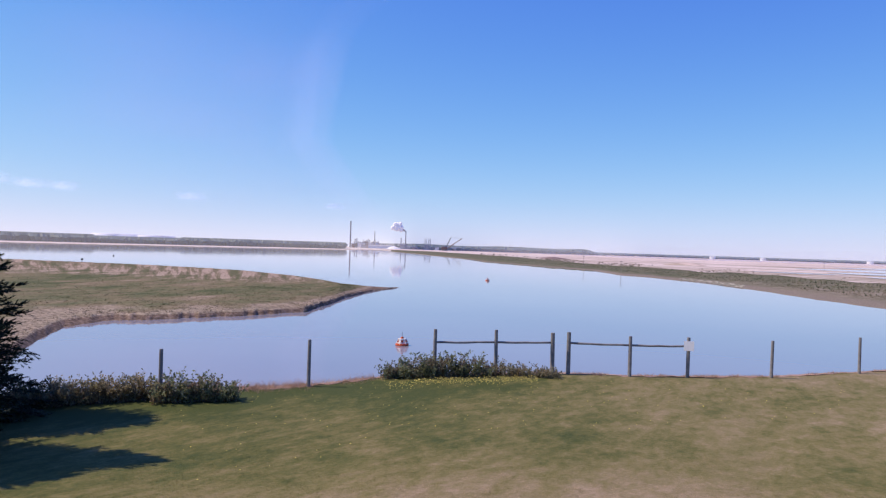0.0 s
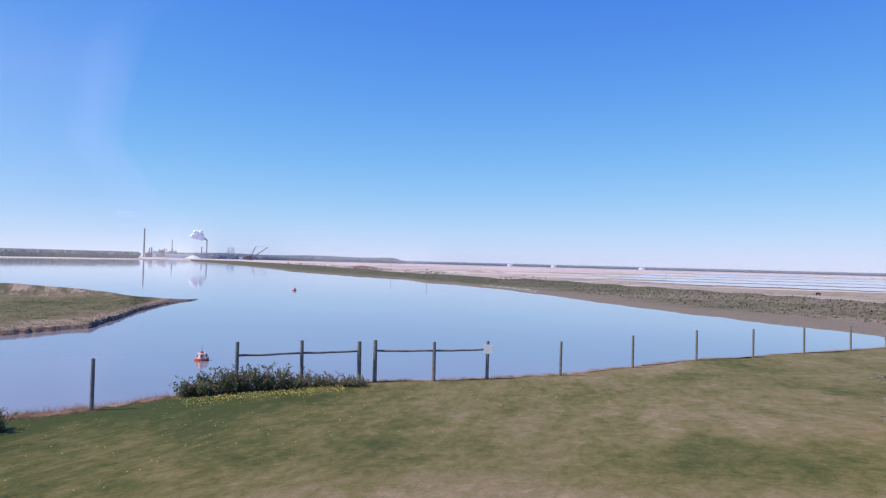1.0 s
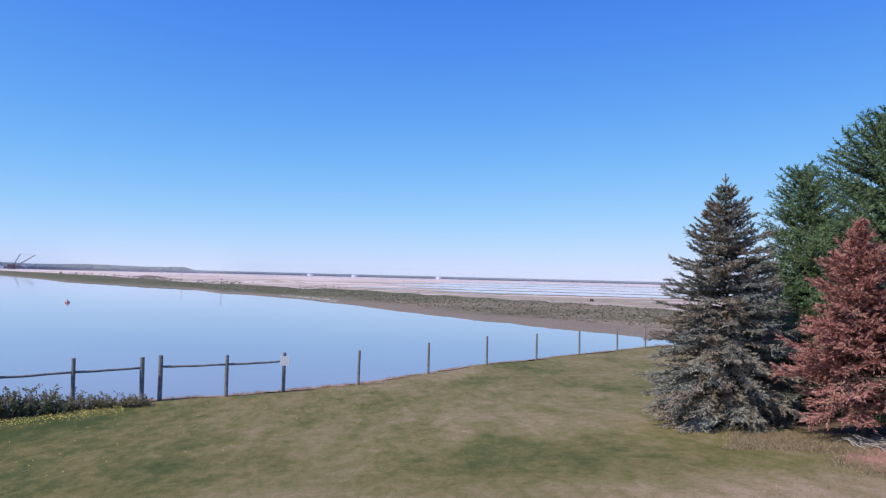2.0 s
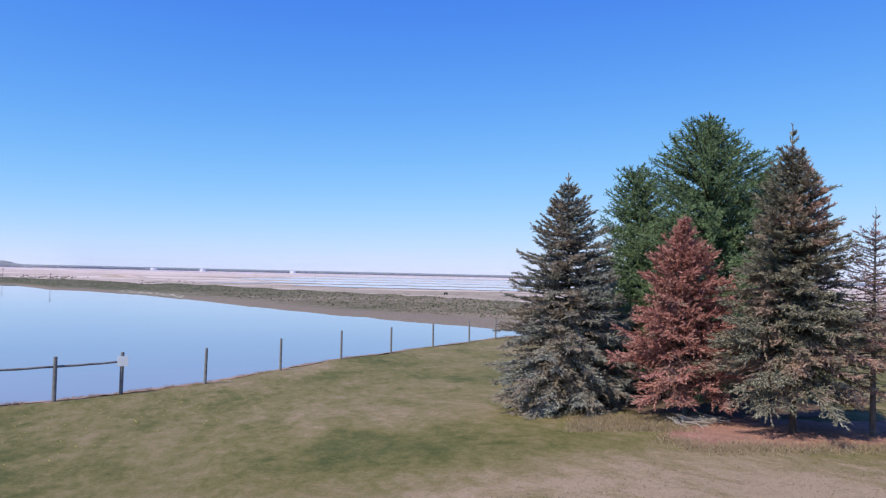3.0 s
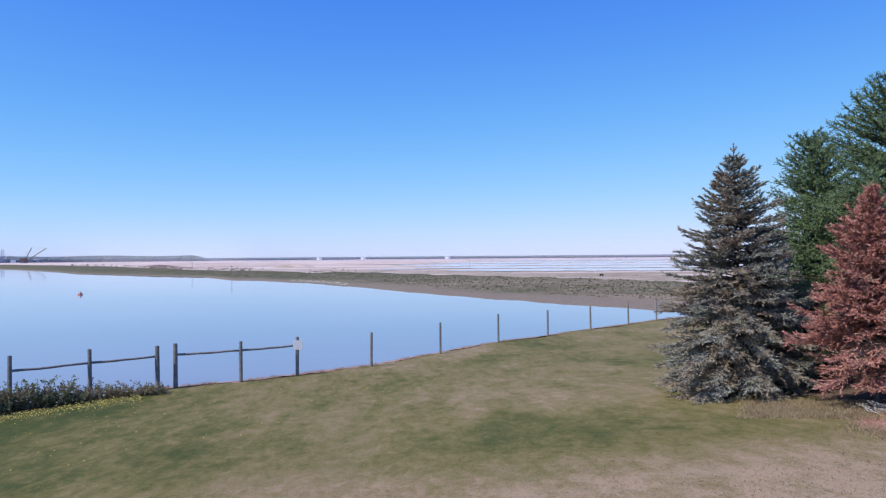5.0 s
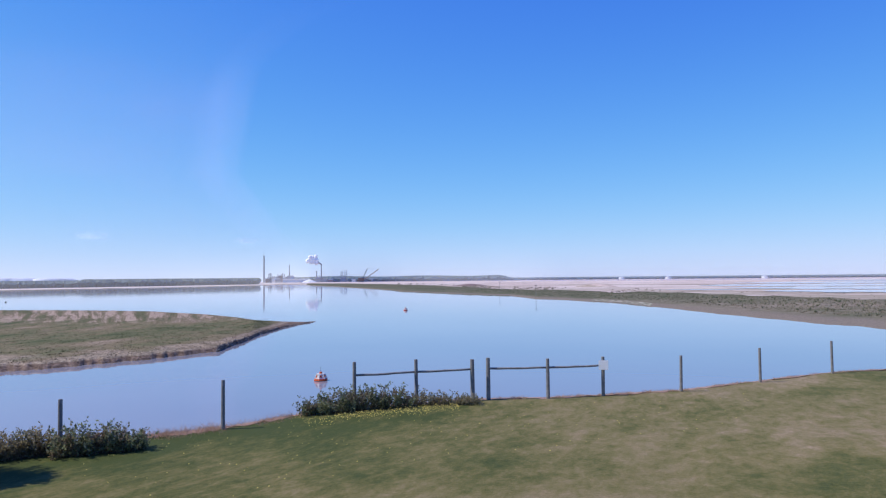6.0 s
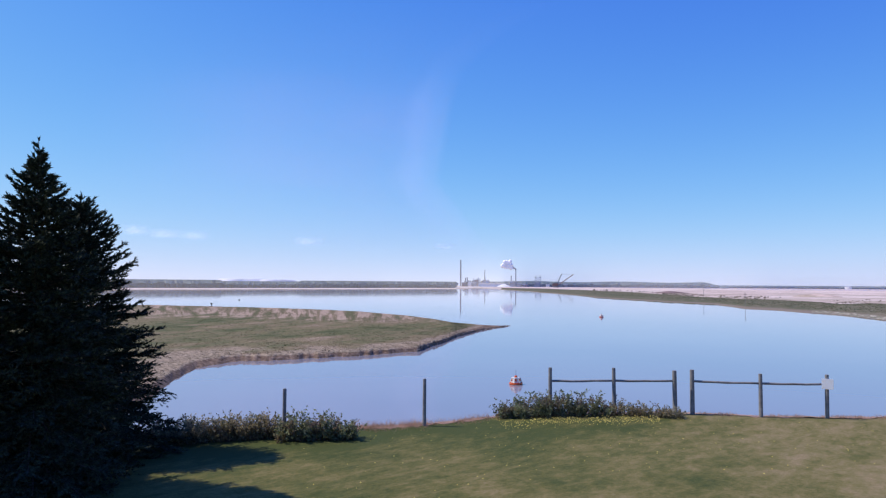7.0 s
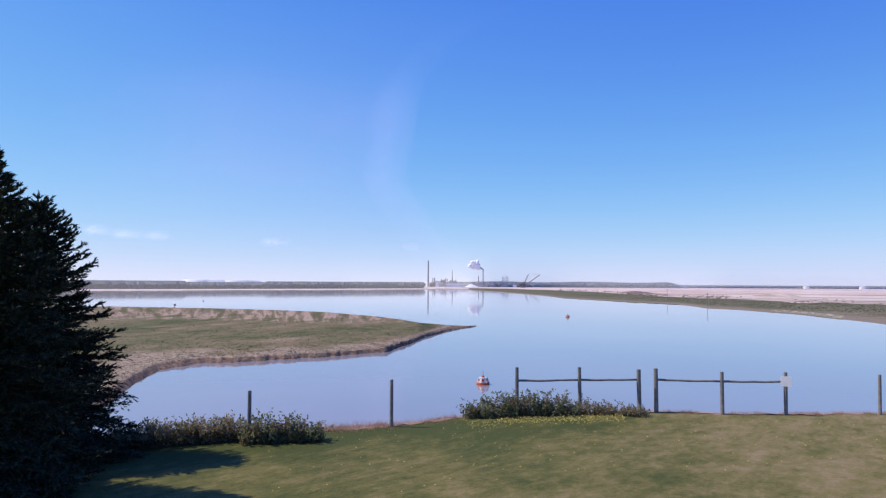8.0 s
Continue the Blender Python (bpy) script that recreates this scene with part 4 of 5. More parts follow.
bed_soil = patch("mulch_bed", np.arange(-84, -61.4, 0.25), lambda a: table(a, BED_IN) + 0.18 * np.sin(a * 1.3 + 2 * np.sin(a * 0.7)) + 0.10 * np.sin(a * 4.7 + 2 * np.sin(a * 1.9)),
                 lambda a: table(a, BED_OUT) + 0.1 * np.sin(a * 2.3), 24, lambda a, r: ground(a, r) + 0.006, MAT["mulch"])
# litter sheet whose dark colour deepens the shade under the trees
litter = patch("shaded_needle_litter", np.arange(-71.5, -55.4, 0.25), lambda a: 15.2 + 0.03 * (a + 64) ** 2 + 0.25 * np.sin(a * 1.7), lambda a: 21.8 - 0.02 * (a + 62) ** 2 + 0.3 * np.sin(a * 2.1), 30, lambda a, r: ground(a, r) + 0.014, MAT["litter"])
tagged(litter, "brown needle litter under the group of trees, darkened as their shade", "soil", kind="structure")
tagged(bed_soil, "reddish bed of fallen needles and bare soil under the trees", "soil", kind="structure")


# ---- far shore: woods, plant, machines ----
def clumps(rng, az, r, z, wid, hgt, waist=0.25):
    """Small uneven spiky crowns, eight faces each."""
    n = len(az)
    x, y = polar(az, r)
    c = np.stack([x, y, z], -1)
    a = rng.random(n) * math.tau
    ring = [c + np.stack([np.cos(a + k * math.pi / 2) * wid * (0.4 + 0.3 * rng.random(n)), np.sin(a + k * math.pi / 2) * wid * (0.4 + 0.3 * rng.random(n)), hgt * (waist + 0.25 * rng.random(n))], -1) for k in range(4)]
    top = c + np.stack([0.1 * wid * rng.normal(size=n), 0.1 * wid * rng.normal(size=n), hgt], -1)
    V = np.stack([c, *ring, top], 1).reshape(-1, 3)
    b = np.arange(n)[:, None] * 6
    F = np.concatenate([b + np.array([[0, 2, 1]]), b + np.array([[0, 3, 2]]), b + np.array([[0, 4, 3]]), b + np.array([[0, 1, 4]]),
                        b + np.array([[5, 1, 2]]), b + np.array([[5, 2, 3]]), b + np.array([[5, 3, 4]]), b + np.array([[5, 4, 1]])])
    return V, F


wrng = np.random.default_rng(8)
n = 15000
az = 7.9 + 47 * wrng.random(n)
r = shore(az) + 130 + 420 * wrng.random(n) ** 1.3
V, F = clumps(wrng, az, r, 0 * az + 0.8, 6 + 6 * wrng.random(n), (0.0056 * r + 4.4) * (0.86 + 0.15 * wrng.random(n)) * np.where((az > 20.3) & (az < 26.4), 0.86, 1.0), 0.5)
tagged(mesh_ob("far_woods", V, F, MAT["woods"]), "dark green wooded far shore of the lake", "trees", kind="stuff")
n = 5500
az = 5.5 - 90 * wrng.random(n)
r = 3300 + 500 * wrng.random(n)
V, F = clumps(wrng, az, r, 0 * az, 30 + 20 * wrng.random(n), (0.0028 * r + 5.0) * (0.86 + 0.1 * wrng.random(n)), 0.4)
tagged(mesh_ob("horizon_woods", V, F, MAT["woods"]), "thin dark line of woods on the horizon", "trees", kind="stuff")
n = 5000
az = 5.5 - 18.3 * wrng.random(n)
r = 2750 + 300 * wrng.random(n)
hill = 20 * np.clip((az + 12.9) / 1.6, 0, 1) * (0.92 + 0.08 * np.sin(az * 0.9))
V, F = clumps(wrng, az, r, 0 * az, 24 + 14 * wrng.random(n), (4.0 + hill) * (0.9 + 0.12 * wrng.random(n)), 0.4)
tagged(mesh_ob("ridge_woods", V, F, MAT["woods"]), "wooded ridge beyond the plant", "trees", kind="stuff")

D = 2600.0


def far(az, el, d=D):
    x, y = polar(az, d)
    return Vector((x, y, EYE + d * math.tan(radians(el))))


def footing(az, d=D):
    x, y = polar(az, d)
    return (x, y, 0.9)


def smokestack(az, el, w, label, d=D, mat="concrete"):
    s = thing("smokestack", footing(az, d), label, "smokestack", "smokestacks of the plant")
    h = far(az, el, d).z - 0.9
    bm = bmesh.new()
    rod(bm, (0, 0, -1), (0, 0, h), w * 0.62, w * 0.42, 16)
    shaft = part("shaft", bm, MAT[mat], s)
    bm = bmesh.new()
    rod(bm, (0, 0, h - 2), (0, 0, h + 0.5), w * 0.5, w * 0.5, 16)
    part("rim", bm, MAT["dark"], shaft, "sooty dark rim")


smokestack(7.5, 1.98, 5.0, "tall slim concrete smokestack over the plant")
smokestack(3.05, 1.28, 3.8, "dark steel smokestack giving off steam", mat="steel")
smokestack(3.42, 0.75, 3.8, "short dark steel smokestack beside a steaming stack", mat="steel")
smokestack(5.55, 1.22, 3.0, "slim steel flare stack among plant buildings", mat="steel")
plant_rnd = random.Random(21)
for i in range(12):
    smokestack(7.15 - 0.15 * i + plant_rnd.uniform(-0.05, 0.05), plant_rnd.uniform(0.3, 0.68), plant_rnd.uniform(2.2, 4.6), "short steel process column of the plant", D - 20 + 8 * plant_rnd.random(), "steel")


def plant_block(az, w, el, mat, label, depth=30, roof=0.0, d=D, vent=True):
    b = thing("plant_building", footing(az, d), label, "building", "buildings of the plant", turn=az)
    h = far(az, el, d).z - 0.9
    bm = box(bmesh.new(), (w, depth, h + 1), (0, 0, (h - 1) / 2))
    part("wall", bm, MAT[mat], b)
    bm = bmesh.new()
    v = [bm.verts.new(p) for p in ((-w / 2 - 1, -depth / 2 - 1, h), (w / 2 + 1, -depth / 2 - 1, h), (w / 2 + 1, depth / 2 + 1, h), (-w / 2 - 1, depth / 2 + 1, h), (-w / 2 - 1, 0, h + 1 + roof), (w / 2 + 1, 0, h + 1 + roof))]
    for f in ((0, 1, 5, 4), (2, 3, 4, 5), (1, 2, 5), (3, 0, 4), (3, 2, 1, 0)):
        bm.faces.new([v[i] for i in f])
    roof_part = part("roof", bm, MAT["steel"], b)
    if not vent:
        return
    bm = bmesh.new()
    rod(bm, (w * 0.2, 0, h), (w * 0.2, 0, h + 5 + roof), 1.3, 1.1, 8)
    part("vent", bm, MAT["steel"], roof_part)


for i in range(18):
    mat = plant_rnd.choice(("rust", "steel", "steel", "blue_clad", "white_clad"))
    plant_block(7.25 - 0.125 * i + plant_rnd.uniform(-0.05, 0.05), plant_rnd.uniform(8, 17), plant_rnd.uniform(0.02, 0.40), mat,
                {"rust": "weathered brown", "steel": "weathered grey", "blue_clad": "pale blue", "white_clad": "whitish"}[mat] + " process building of the plant", 14, 1.5, D + plant_rnd.uniform(-60, 60))
for az, w, el, mat in ((3.3, 20, 0.25, "steel"), (2.8, 16, 0.10, "steel"), (2.3, 18, 0.06, "rust"), (1.3, 18, 0.22, "steel"), (0.5, 14, 0.05, "white_clad"), (-0.9, 14, 0.08, "steel")):
    plant_block(az, w, el, mat, "low plant building beside the stacks", 20, 1.5)
plant_block(5.1, 80, 0.06, "blue_clad", "long low blue-clad plant shed", 40, 3, 2450)


def pile(name, az, d, w, h, mat, label, seed, category, flat=1.0):
    rng = np.random.default_rng(seed)
    x, y = polar(az, d)
    V, F, n = [], [], 28
    for i in range(9):
        f = i / 8
        for k in range(n):
            a = math.tau * k / n
            s = w / 2 * (1 - f) * (1 + 0.10 * math.sin(3 * a + seed) + 0.05 * rng.normal())
            V.append((s * math.cos(a), s * math.sin(a) * 0.6, h * min(f / flat, 1.0) ** 0.8 - 0.3))
    for i in range(8):
        for k in range(n):
            F.append((i * n + k, i * n + (k + 1) % n, (i + 1) * n + (k + 1) % n, (i + 1) * n + k))
    F.append(tuple(8 * n + k for k in range(n)))
    ob = mesh_ob(name, V, F, MAT[mat], True)
    ob.matrix_world = pose(x, y, 0.9, 0, 0, az)
    return tagged(ob, label, category)


pile("white_stockpile", 4.0, 2300, 48, 11, "white_clad", "bright white stockpile at the plant", 3, "stockpile")
pile("white_stockpile", 22.3, 1700, 105, 15.5, "white_clad", "long white stockpile behind the far woods", 8, "stockpile", 0.3)
pile("white_stockpile", 24.9, 1700, 130, 16.5, "white_clad", "long white stockpile behind the far woods", 9, "stockpile", 0.3)
pile("sand_mound", -19.0, 480, 30, 2.5, "sand", "pale mound of sand on the flats", 4, "mound")
pile("sand_mound", -8.9, 620, 34, 2.2, "rust", "low brown mound of soil on the flats", 6, "mound")


def tower(az, el, d=2400.0):
    t = thing("lattice_tower", footing(az, d), "grey steel lattice tower beside the plant", "tower", "towers of the plant")
    h = far(az, el, d).z - 0.9
    for sx in (-1, 1):
        for sy in (-1, 1):
            bm = bmesh.new()
            rod(bm, (sx * 5, sy * 5, 0), (sx * 2.5, sy * 2.5, h), 0.9, 0.7, 6)
            part("leg", bm, MAT["steel"], t)
    for i in range(4):
        z = h * (i + 1) / 5
        s = 5 - 2.5 * z / h
        bm = box(bmesh.new(), (s * 2, s * 2, 1.6), (0, 0, z))
        part("platform", bm, MAT["steel"], t)


tower(1.42, 0.78)
tower(1.12, 0.82)


def dragline(az, d=2100.0):
    t = thing("dragline", footing(az, d), "large dark red dragline excavator with a raised boom", "excavator", turn=az)
    bm = box(bmesh.new(), (17, 12, 9), (-2, 0, 8), 0.8)
    part("house", bm, MAT["rust"], t)
    bm = bmesh.new()
    rod(bm, (0, 0, -0.5), (0, 0, 3.6), 8.5, 8.5, 20)
    part("base", bm, MAT["steel"], t)
    for sy in (-1, 1):
        bm = bmesh.new()
        rod(bm, (6, sy * 5, 7), (50, sy * 0.8, 38), 1.3, 1.0, 6)
        part("boom", bm, MAT["rust"], t)
    bm = bmesh.new()
    rod(bm, (4, 0, 12), (17, 0, 40), 1.3, 1.0, 6)
    part("mast", bm, MAT["steel"], t)
    bm = bmesh.new()
    rod(bm, (17, 0, 40), (50, 0, 38), 0.15, 0.25, 5)
    part("cable", bm, MAT["dark"], t)
    bm = bmesh.new()
    rod(bm, (-4, 0, 14), (17, 0, 40), 0.15, 0.15, 5)
    part("cable", bm, MAT["dark"], t)
    bm = box(bmesh.new(), (5, 4, 3.5), (24, 0, 4), 0.5)
    part("bucket", bm, MAT["dark"], t)


dragline(-0.15)


def storage_tank(az, d=2900.0, w=22.0):
    t = thing("storage_tank", footing(az, d), "white storage tank on the far edge of the flats", "tank", "white tanks on the horizon")
    h = EYE + d * 0.0012 - 0.9
    bm = bmesh.new()
    rod(bm, (0, 0, -1), (0, 0, h), w / 2, w / 2, 24)
    shell = part("shell", bm, MAT["white_clad"], t)
    bm = bmesh.new()
    rod(bm, (0, 0, h), (0, 0, h + 1.2), w / 2, w * 0.15, 24)
    part("roof", bm, MAT["white_clad"], shell)


for az in (-24.4, -31.2, -20.9):
    storage_tank(az)


def pole(az, r, h):
    x, y = polar(az, r)
    z = float(sand_z(np.array([az]), np.array([r]))[0]) if r > float(sandy(np.array([az]))[0]) else float(flat_z(np.array([az]), np.array([r]))[0])
    p = thing("utility_pole", (x, y, z), "thin wooden pole on the far shore", "pole", "poles on the far shore")
    bm = bmesh.new()
    rod(bm, (0, 0, -0.5), (0, 0, h), 0.07, 0.05, 8)
    part("shaft", bm, MAT["post"], p)
    bm = box(bmesh.new(), (1.0, 0.14, 0.14), (0, 0, h - 0.4))
    part("crossarm", bm, MAT["post"], p)


for az, r, h in ((-11.3, 330, 4.6), (-14.2, 250, 4.0), (-28.4, 420, 5.0), (-33.0, 380, 4.0)):
    pole(az, r, h)

# brush and debris heaped along the edge of the sand
n = 620
az = np.concatenate([-8.3 - 2.2 * wrng.random(150), -12.4 - 3.2 * wrng.random(120), -3.0 - 14 * wrng.random(170), -20 - 4 * wrng.random(80), -24 - 24 * wrng.random(100)])
r = sandy(az) * (1.0 + 0.30 * wrng.random(n) ** 1.5)
V, F = clumps(wrng, az, r, sand_z(az, r) - 0.05, (0.0015 + 0.003 * wrng.random(n)) * r, (0.0003 + 0.0012 * wrng.random(n) ** 2) * r)
tagged(mesh_ob("brush_heaps", V, F, MAT["brush"]), "brown brush and debris along the edge of the sand", "brush", kind="stuff")

# ponds on the sand
prng = np.random.default_rng(4)
for a0, a1, r0, r1 in ((-31.0, -64, 268, 330), (-28.5, -64, 337, 432), (-26.5, -64, 440, 592), (-29.0, -64, 602, 830), (-33.0, -64, 850, 1250), (-23.5, -30.0, 318, 345)):
    ph = prng.random() * 6

    def mid(a, a0=a0, r0=r0, r1=r1):
        return np.sqrt(r0 * r1) + 0 * a

    def half(a, a0=a0, a1=a1, r0=r0, r1=r1, ph=ph):
        e = np.clip((a0 - a) / 5.0, 0, 1) ** 0.6 * np.clip((a - a1) / 2.0, 0.0, 1)
        return np.log(r1 / r0) / 2 * e * (0.86 + 0.14 * np.sin(a * 1.7 + ph) + 0.08 * np.sin(a * 5.1 + ph))

    pond = patch("pond_water", np.arange(a1, a0 + 0.01, 0.25), lambda a: mid(a) * np.exp(-half(a)) - 0.01, lambda a: mid(a) * np.exp(half(a)) + 0.01, 4, lambda a, r: 0 * a + 1.14, MAT["water"])
    tagged(pond, "shallow blue pond lying on the sand flats", "water", kind="structure")

# scrub on the marsh shore
n = 1500
az = np.where(wrng.random(n) < 0.6, -52 + 26 * wrng.random(n), -52 + 46 * wrng.random(n))
f = wrng.random(n) ** 0.8
r = shore(az) * (sandy(az) / shore(az)) ** (0.25 + 0.7 * f)
V, F = clumps(wrng, az, r, flat_z(az, r) - 0.03, 0.2 + 0.35 * wrng.random(n), 0.10 + 0.42 * wrng.random(n) ** 2)
tagged(mesh_ob("shore_scrub", V, F, MAT["shrubs"]), "low dark scrub dotted over the marsh shore", "shrub", kind="stuff")
n = 420
az = -18.6 - 4.5 * wrng.random(n)
r = shore(az) + 1 + 10 * wrng.random(n)
V, F = clumps(wrng, az, r, flat_z(az, r) - 0.03, 0.4 + 0.8 * wrng.random(n), 0.04 + 0.2 * wrng.random(n) ** 2)
tagged(mesh_ob("reeds", V, F, MAT["reed"]), "pale dry reeds at the marsh's edge", "reeds", kind="stuff")
n = 500
az = -1.0 - 11 * wrng.random(n)
r = shore(az) * (1.004 - 0.035 * np.abs(np.sin(az * 2.3)) * wrng.random(n))
V, F = clumps(wrng, az, r, 0 * az - 0.05, 0.5 + 2.2 * wrng.random(n), 0.08 + 0.16 * wrng.random(n))
tagged(mesh_ob("water_weeds", V, F, MAT["shrubs"]), "low dark weeds standing in the shallow water", "weeds", kind="stuff")
n = 300
az = 3.7 + 7.3 * wrng.random(n) ** 1.2
r = pen_near(az) + 0.1 + 1.3 * wrng.random(n) ** 1.5
V, F = clumps(wrng, az, r, pen_z(az, r) - 0.03, 0.10 + 0.26 * wrng.random(n), 0.05 + 0.13 * wrng.random(n) ** 2)
tagged(mesh_ob("bank_rubble", V, F, MAT["rubble"]), "dark and pale stones and driftwood on the bank", "stones", kind="stuff")


def tussocks(name, az, r, zf, per, h0, h1, wid, mat, label):
    """Rough grass: fans of tall slim blades, as one sheet of stuff."""
    n = len(az) * per
    x, y = polar(az, r)
    x, y = np.repeat(x, per) + wrng.normal(size=n) * 0.16, np.repeat(y, per) + wrng.normal(size=n) * 0.16
    z = zf(np.degrees(np.arctan2(-x, y)), np.hypot(x, y)) - 0.02
    h = h0 + (h1 - h0) * wrng.random(n)
    a = wrng.random(n) * math.tau
    o = np.stack([x, y, z], -1)
    w = np.stack([np.cos(a), np.sin(a), 0 * a], -1) * wid
    tip = o + np.stack([wrng.normal(size=n) * 0.4 * h, wrng.normal(size=n) * 0.4 * h, h], -1)
    ob = mesh_ob(name, np.stack([o - w, o + w, tip], 1).reshape(-1, 3), np.arange(3 * n).reshape(-1, 3), mat)
    return tagged(ob, label, "grass", kind="stuff")


az = 7 + 30 * wrng.random(3500)
r = pen_near(az) + 1.2 + (table(az, PEN_R) - pen_near(az) - 1.0).clip(0.1) * wrng.random(3500) ** 1.4
tussocks("rough_grass", az, r, pen_z, 6, 0.03, 0.10, 0.05, MAT["point"], "tussocks of rough dry grass on the point of land")
az = -52 + 52 * wrng.random(6000)
r = shore(az) * (sandy(az) / shore(az)) ** (0.22 + 0.75 * wrng.random(6000))
tussocks("marsh_grass", az, r, flat_z, 5, 0.08, 0.28, 0.06, MAT["marsh"], "brown and green marsh grass along the shore")


def marker(az, r, z, h, label):
    x, y = polar(az, r)
    p = thing("marker_post", (x, y, z), label, "marker")
    bm = bmesh.new()
    rod(bm, (0, 0, -0.2), (0, 0, h), 0.05, 0.05, 8)
    part("stake", bm, MAT["dark"], p)
    bm = box(bmesh.new(), (0.36, 0.25, 0.3), (0, 0, h), 0.04)
    part("head", bm, MAT["dark"], p)


marker(27.05, 148.0, 1.7, 0.7, "dark marker post on the crest of the point")
buoy(25.0, 285.0, 0.6, "small dark far buoy on the lake", "dark", "dark")

# a small machine on the flats
x, y = polar(-43.5, 200)
mach = thing("pump_trailer", (x, y, float(sand_z(np.array([-43.5]), np.array([200.0]))[0])), "small dark pump trailer standing on the sand", "trailer", turn=-43)
part("body", box(bmesh.new(), (1.1, 0.7, 0.4), (0, 0, 0.5), 0.05), MAT["dark"], mach)
for sx in (-0.34, 0.34):
    for sy in (-0.36, 0.36):
        bm = bmesh.new()
        rod(bm, (sx, sy - 0.06, 0.2), (sx, sy + 0.06, 0.2), 0.2, 0.2, 16)
        part("wheel", bm, MAT["dark"], mach)


# ---- steam, smoke and clouds, far behind all else ----
def puff(name, balls, mat, label, category):
    bm = bmesh.new()
    for p, rad in balls:
        g = bmesh.ops.create_icosphere(bm, subdivisions=3, radius=rad, matrix=Matrix.Translation(p))
        for v in g["verts"]:
            v.co += (v.co - Vector(p)) * 0.28 * noise.noise(v.co * (1.6 / rad))
    me = bpy.data.meshes.new(name)
    bm.to_mesh(me)
    bm.free()
    me.materials.append(mat)
    me.polygons.foreach_set("use_smooth", [True] * len(me.polygons))
    return tagged(new(name, me), label, category, kind="structure")


prnd = random.Random(7)
balls = [(far(3.72 + prnd.gauss(0, 0.15), 1.70 + prnd.gauss(0, 0.12), 2620), prnd.uniform(3, 8)) for _ in range(90)]
puff("steam_cloud", balls, MAT["steam"], "white puff of steam over the plant", "steam")
balls = [(far(3.02 + 0.055 * i + 0.02 * prnd.random(), 1.30 + 0.035 * i - 0.03 * prnd.random(), 2650), 2.4 + 0.3 * i) for i in range(10)]
puff("smoke_trail", balls, MAT["smoke"], "grey smoke trailing from a stack", "smoke")


def veil(name, az, el, w, h, mat, label, category, d=4700.0, turn=0.0, layers=1):
    """A thin upright sheet of haze or cloud in the far sky; w and h in degrees."""
    c = far(az, el, d)
    W, Hh = d * math.tan(radians(w)), d * math.tan(radians(h))
    n = 12
    V = [((i / n - 0.5) * W, 0.03 * W * math.sin(i / n * 3.1) + 6 * q, (j / n - 0.5) * Hh) for q in range(layers) for j in range(n + 1) for i in range(n + 1)]
    F = [tuple(q * (n + 1) ** 2 + v for v in (j * (n + 1) + i, j * (n + 1) + i + 1, (j + 1) * (n + 1) + i + 1, (j + 1) * (n + 1) + i)) for q in range(layers) for j in range(n) for i in range(n)]
    ob = mesh_ob(name, V, F, mat, True)
    ob.matrix_world = pose(*c, 0, turn, az)
    return tagged(ob, label, category, kind="structure")


# two upright pale sheets added to lighten the far shore and plant like haze
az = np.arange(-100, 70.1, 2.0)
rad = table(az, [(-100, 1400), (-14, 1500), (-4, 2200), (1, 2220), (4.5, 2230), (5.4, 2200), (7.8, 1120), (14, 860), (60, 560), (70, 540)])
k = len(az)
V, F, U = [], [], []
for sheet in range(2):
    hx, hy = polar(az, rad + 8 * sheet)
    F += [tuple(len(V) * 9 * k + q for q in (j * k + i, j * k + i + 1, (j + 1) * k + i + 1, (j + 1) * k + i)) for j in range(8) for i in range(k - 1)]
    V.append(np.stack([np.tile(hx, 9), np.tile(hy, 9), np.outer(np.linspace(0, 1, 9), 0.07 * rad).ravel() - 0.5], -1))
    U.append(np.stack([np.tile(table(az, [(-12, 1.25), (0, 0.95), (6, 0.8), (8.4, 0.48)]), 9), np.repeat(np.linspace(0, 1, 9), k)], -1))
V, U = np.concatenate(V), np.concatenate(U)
haze = tagged(mesh_ob("haze", V, F, MAT["haze"], True), "thin pale sheets added as haze low over the far shore", "haze", kind="structure")
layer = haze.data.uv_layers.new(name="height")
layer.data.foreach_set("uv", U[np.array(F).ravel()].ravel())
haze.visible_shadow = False


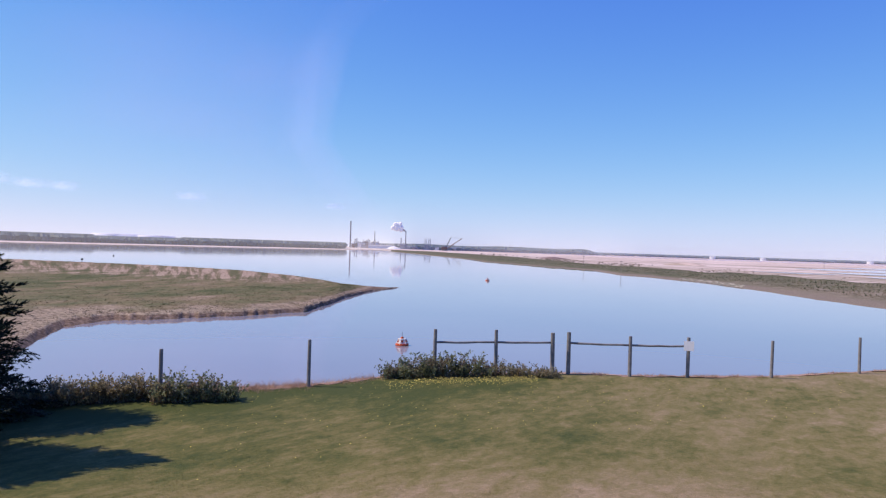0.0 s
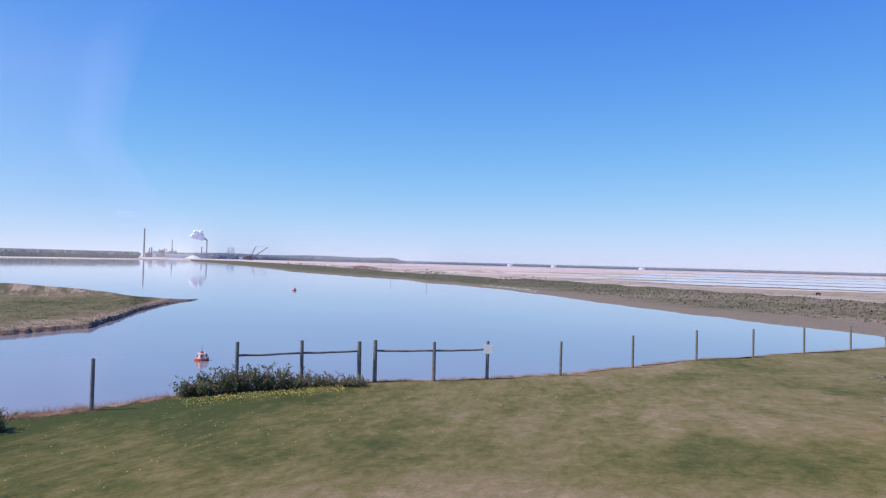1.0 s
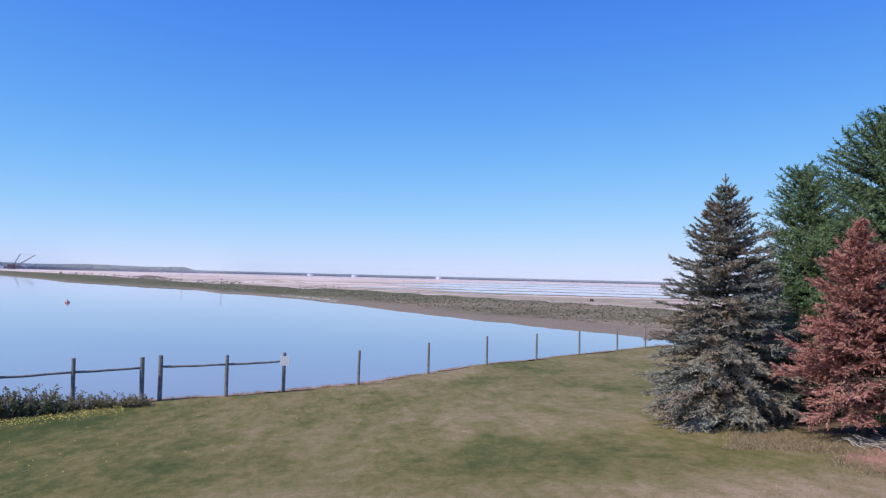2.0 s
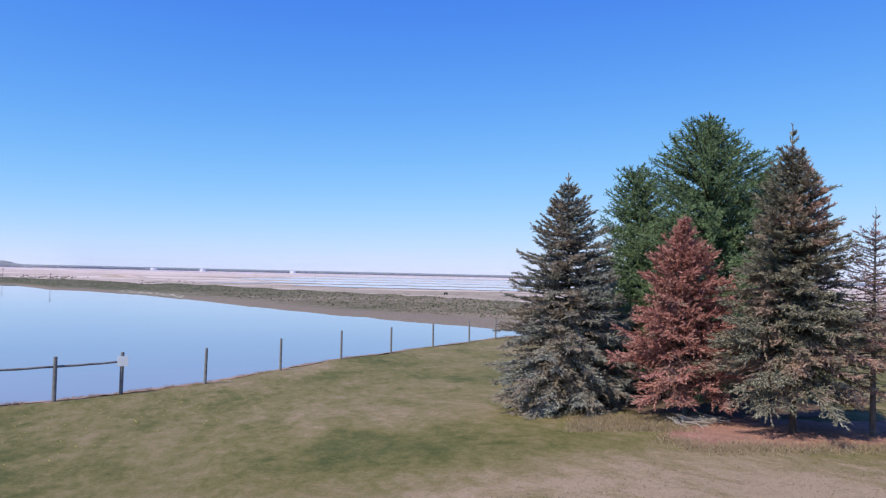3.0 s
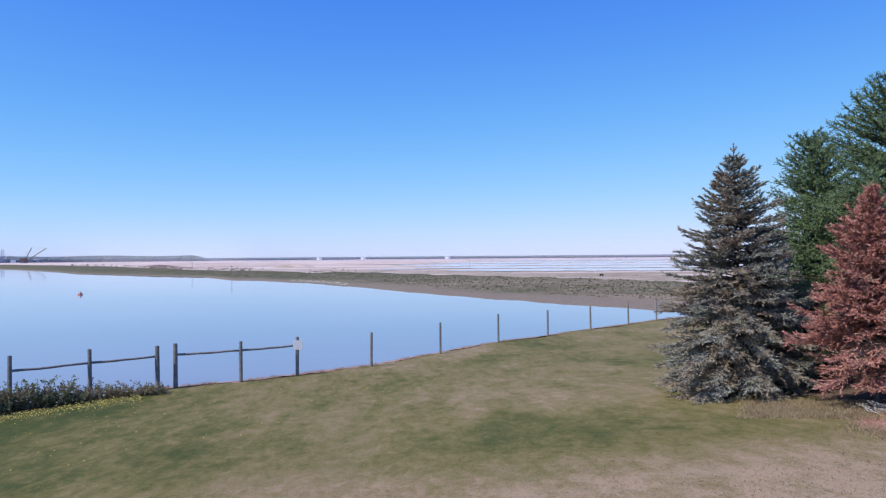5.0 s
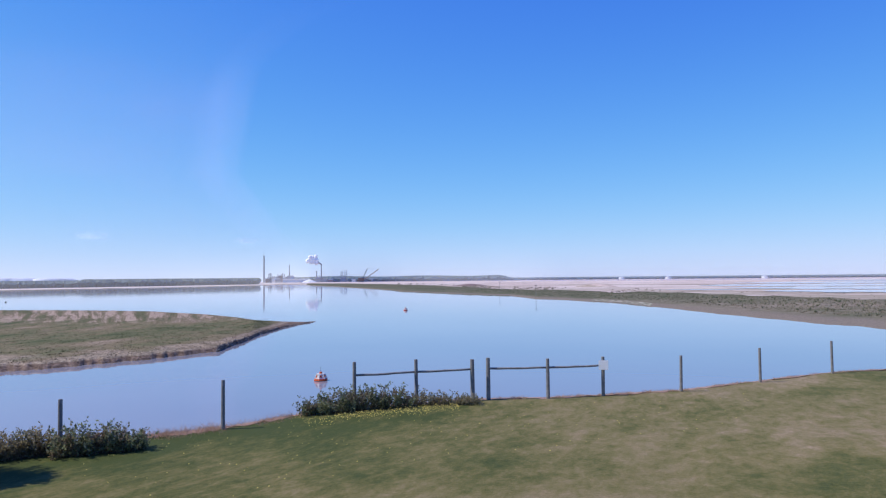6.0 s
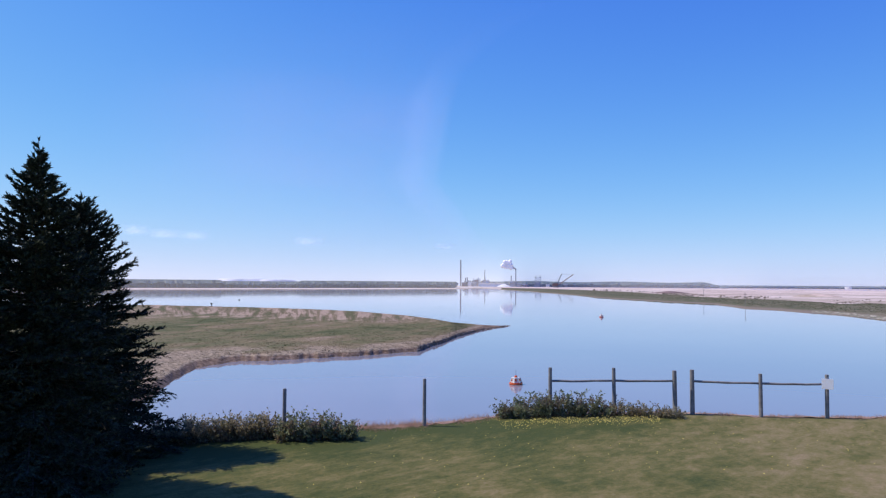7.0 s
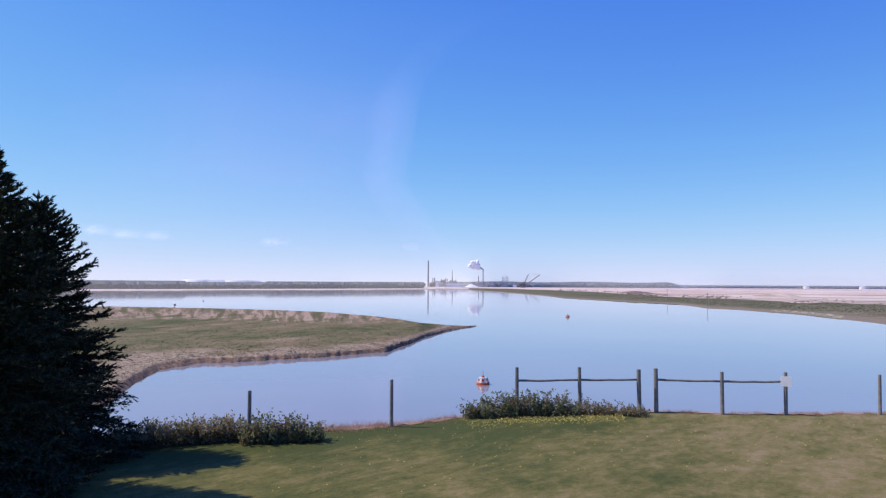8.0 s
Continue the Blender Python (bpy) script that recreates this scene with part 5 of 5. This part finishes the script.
def plume_ribbon(line, width, mat, label, d):
    """A thin drifting veil of smoke: its clean edge follows the line of bearings and heights, and it fades away from it."""
    n, k = 40, 10
    t = np.linspace(0, 1, n)
    az = np.interp(t, np.linspace(0, 1, len(line)), [p for p, _ in line])
    el = np.interp(t, np.linspace(0, 1, len(line)), [q for _, q in line])
    V, U = [], []
    for i in range(n):
        for j in range(k):
            p = far(az[i] + width * (j / (k - 1)), el[i], d + 2 * j)
            V.append(tuple(p))
            U.append((j / (k - 1), t[i]))
    F = [(i * k + j, i * k + j + 1, (i + 1) * k + j + 1, (i + 1) * k + j) for i in range(n - 1) for j in range(k - 1)]
    ob = tagged(mesh_ob("smoke_plume", V, F, mat, True), label, "smoke", kind="structure")
    uv = ob.data.uv_layers.new(name="along")
    uv.data.foreach_set("uv", np.array(U)[np.array(F).ravel()].ravel())


PLUME = [(3.5, 0.8), (4.7, 2.5), (6.0, 4.3), (7.6, 6.5), (9.1, 8.4), (8.6, 11.0), (8.0, 14.7), (7.2, 16.8), (5.6, 18.4), (3.2, 20.2), (-1.8, 22.3)]
plume_ribbon(PLUME, 5.0, MAT["plume"], "faint pale smoke plume drifting up from the plant", 4600)
plume_ribbon([(q - 0.3, w) for q, w in PLUME], 30.0, MAT["plume_wide"], "wide lilac smoke haze spreading from the plume", 4640)
for az, el, w, h in ((28.4, 3.64, 2.6, 0.8), (30.5, 3.70, 3.0, 0.8), (32.6, 3.92, 2.4, 0.9), (19.8, 3.4, 3.0, 0.75), (8.9, 3.15, 2.2, 0.6)):
    veil("small_cloud", az, el, w, h, MAT["cloud"], "small white cloud low over the far shore", "cloud", 4700, 0, 2)

# pale dead twigs heaped at the foot of the dead spruce
x, y = polar(-63.4, 14.6)
heap = thing("twig_heap", (x, y, gz(-63.4, 14.6)), "low heap of pale dead twigs on the soil", "twigs")
hr = np.random.default_rng(3)
paths = []
for _ in range(60):
    a, l = hr.random() * math.tau, 0.15 + 0.25 * hr.random()
    c = np.array([hr.normal() * 0.28, hr.normal() * 0.14, 0.02 + 0.07 * hr.random()])
    d = np.array([math.cos(a), math.sin(a), 0.15 * hr.normal()]) * l
    paths.append([c - d, c, c + d])
tv, tf = tubes(paths, [[0.010, 0.009, 0.004]] * 60, 4)
part_np("twigs", tv, tf, MAT["pale_twig"], heap)
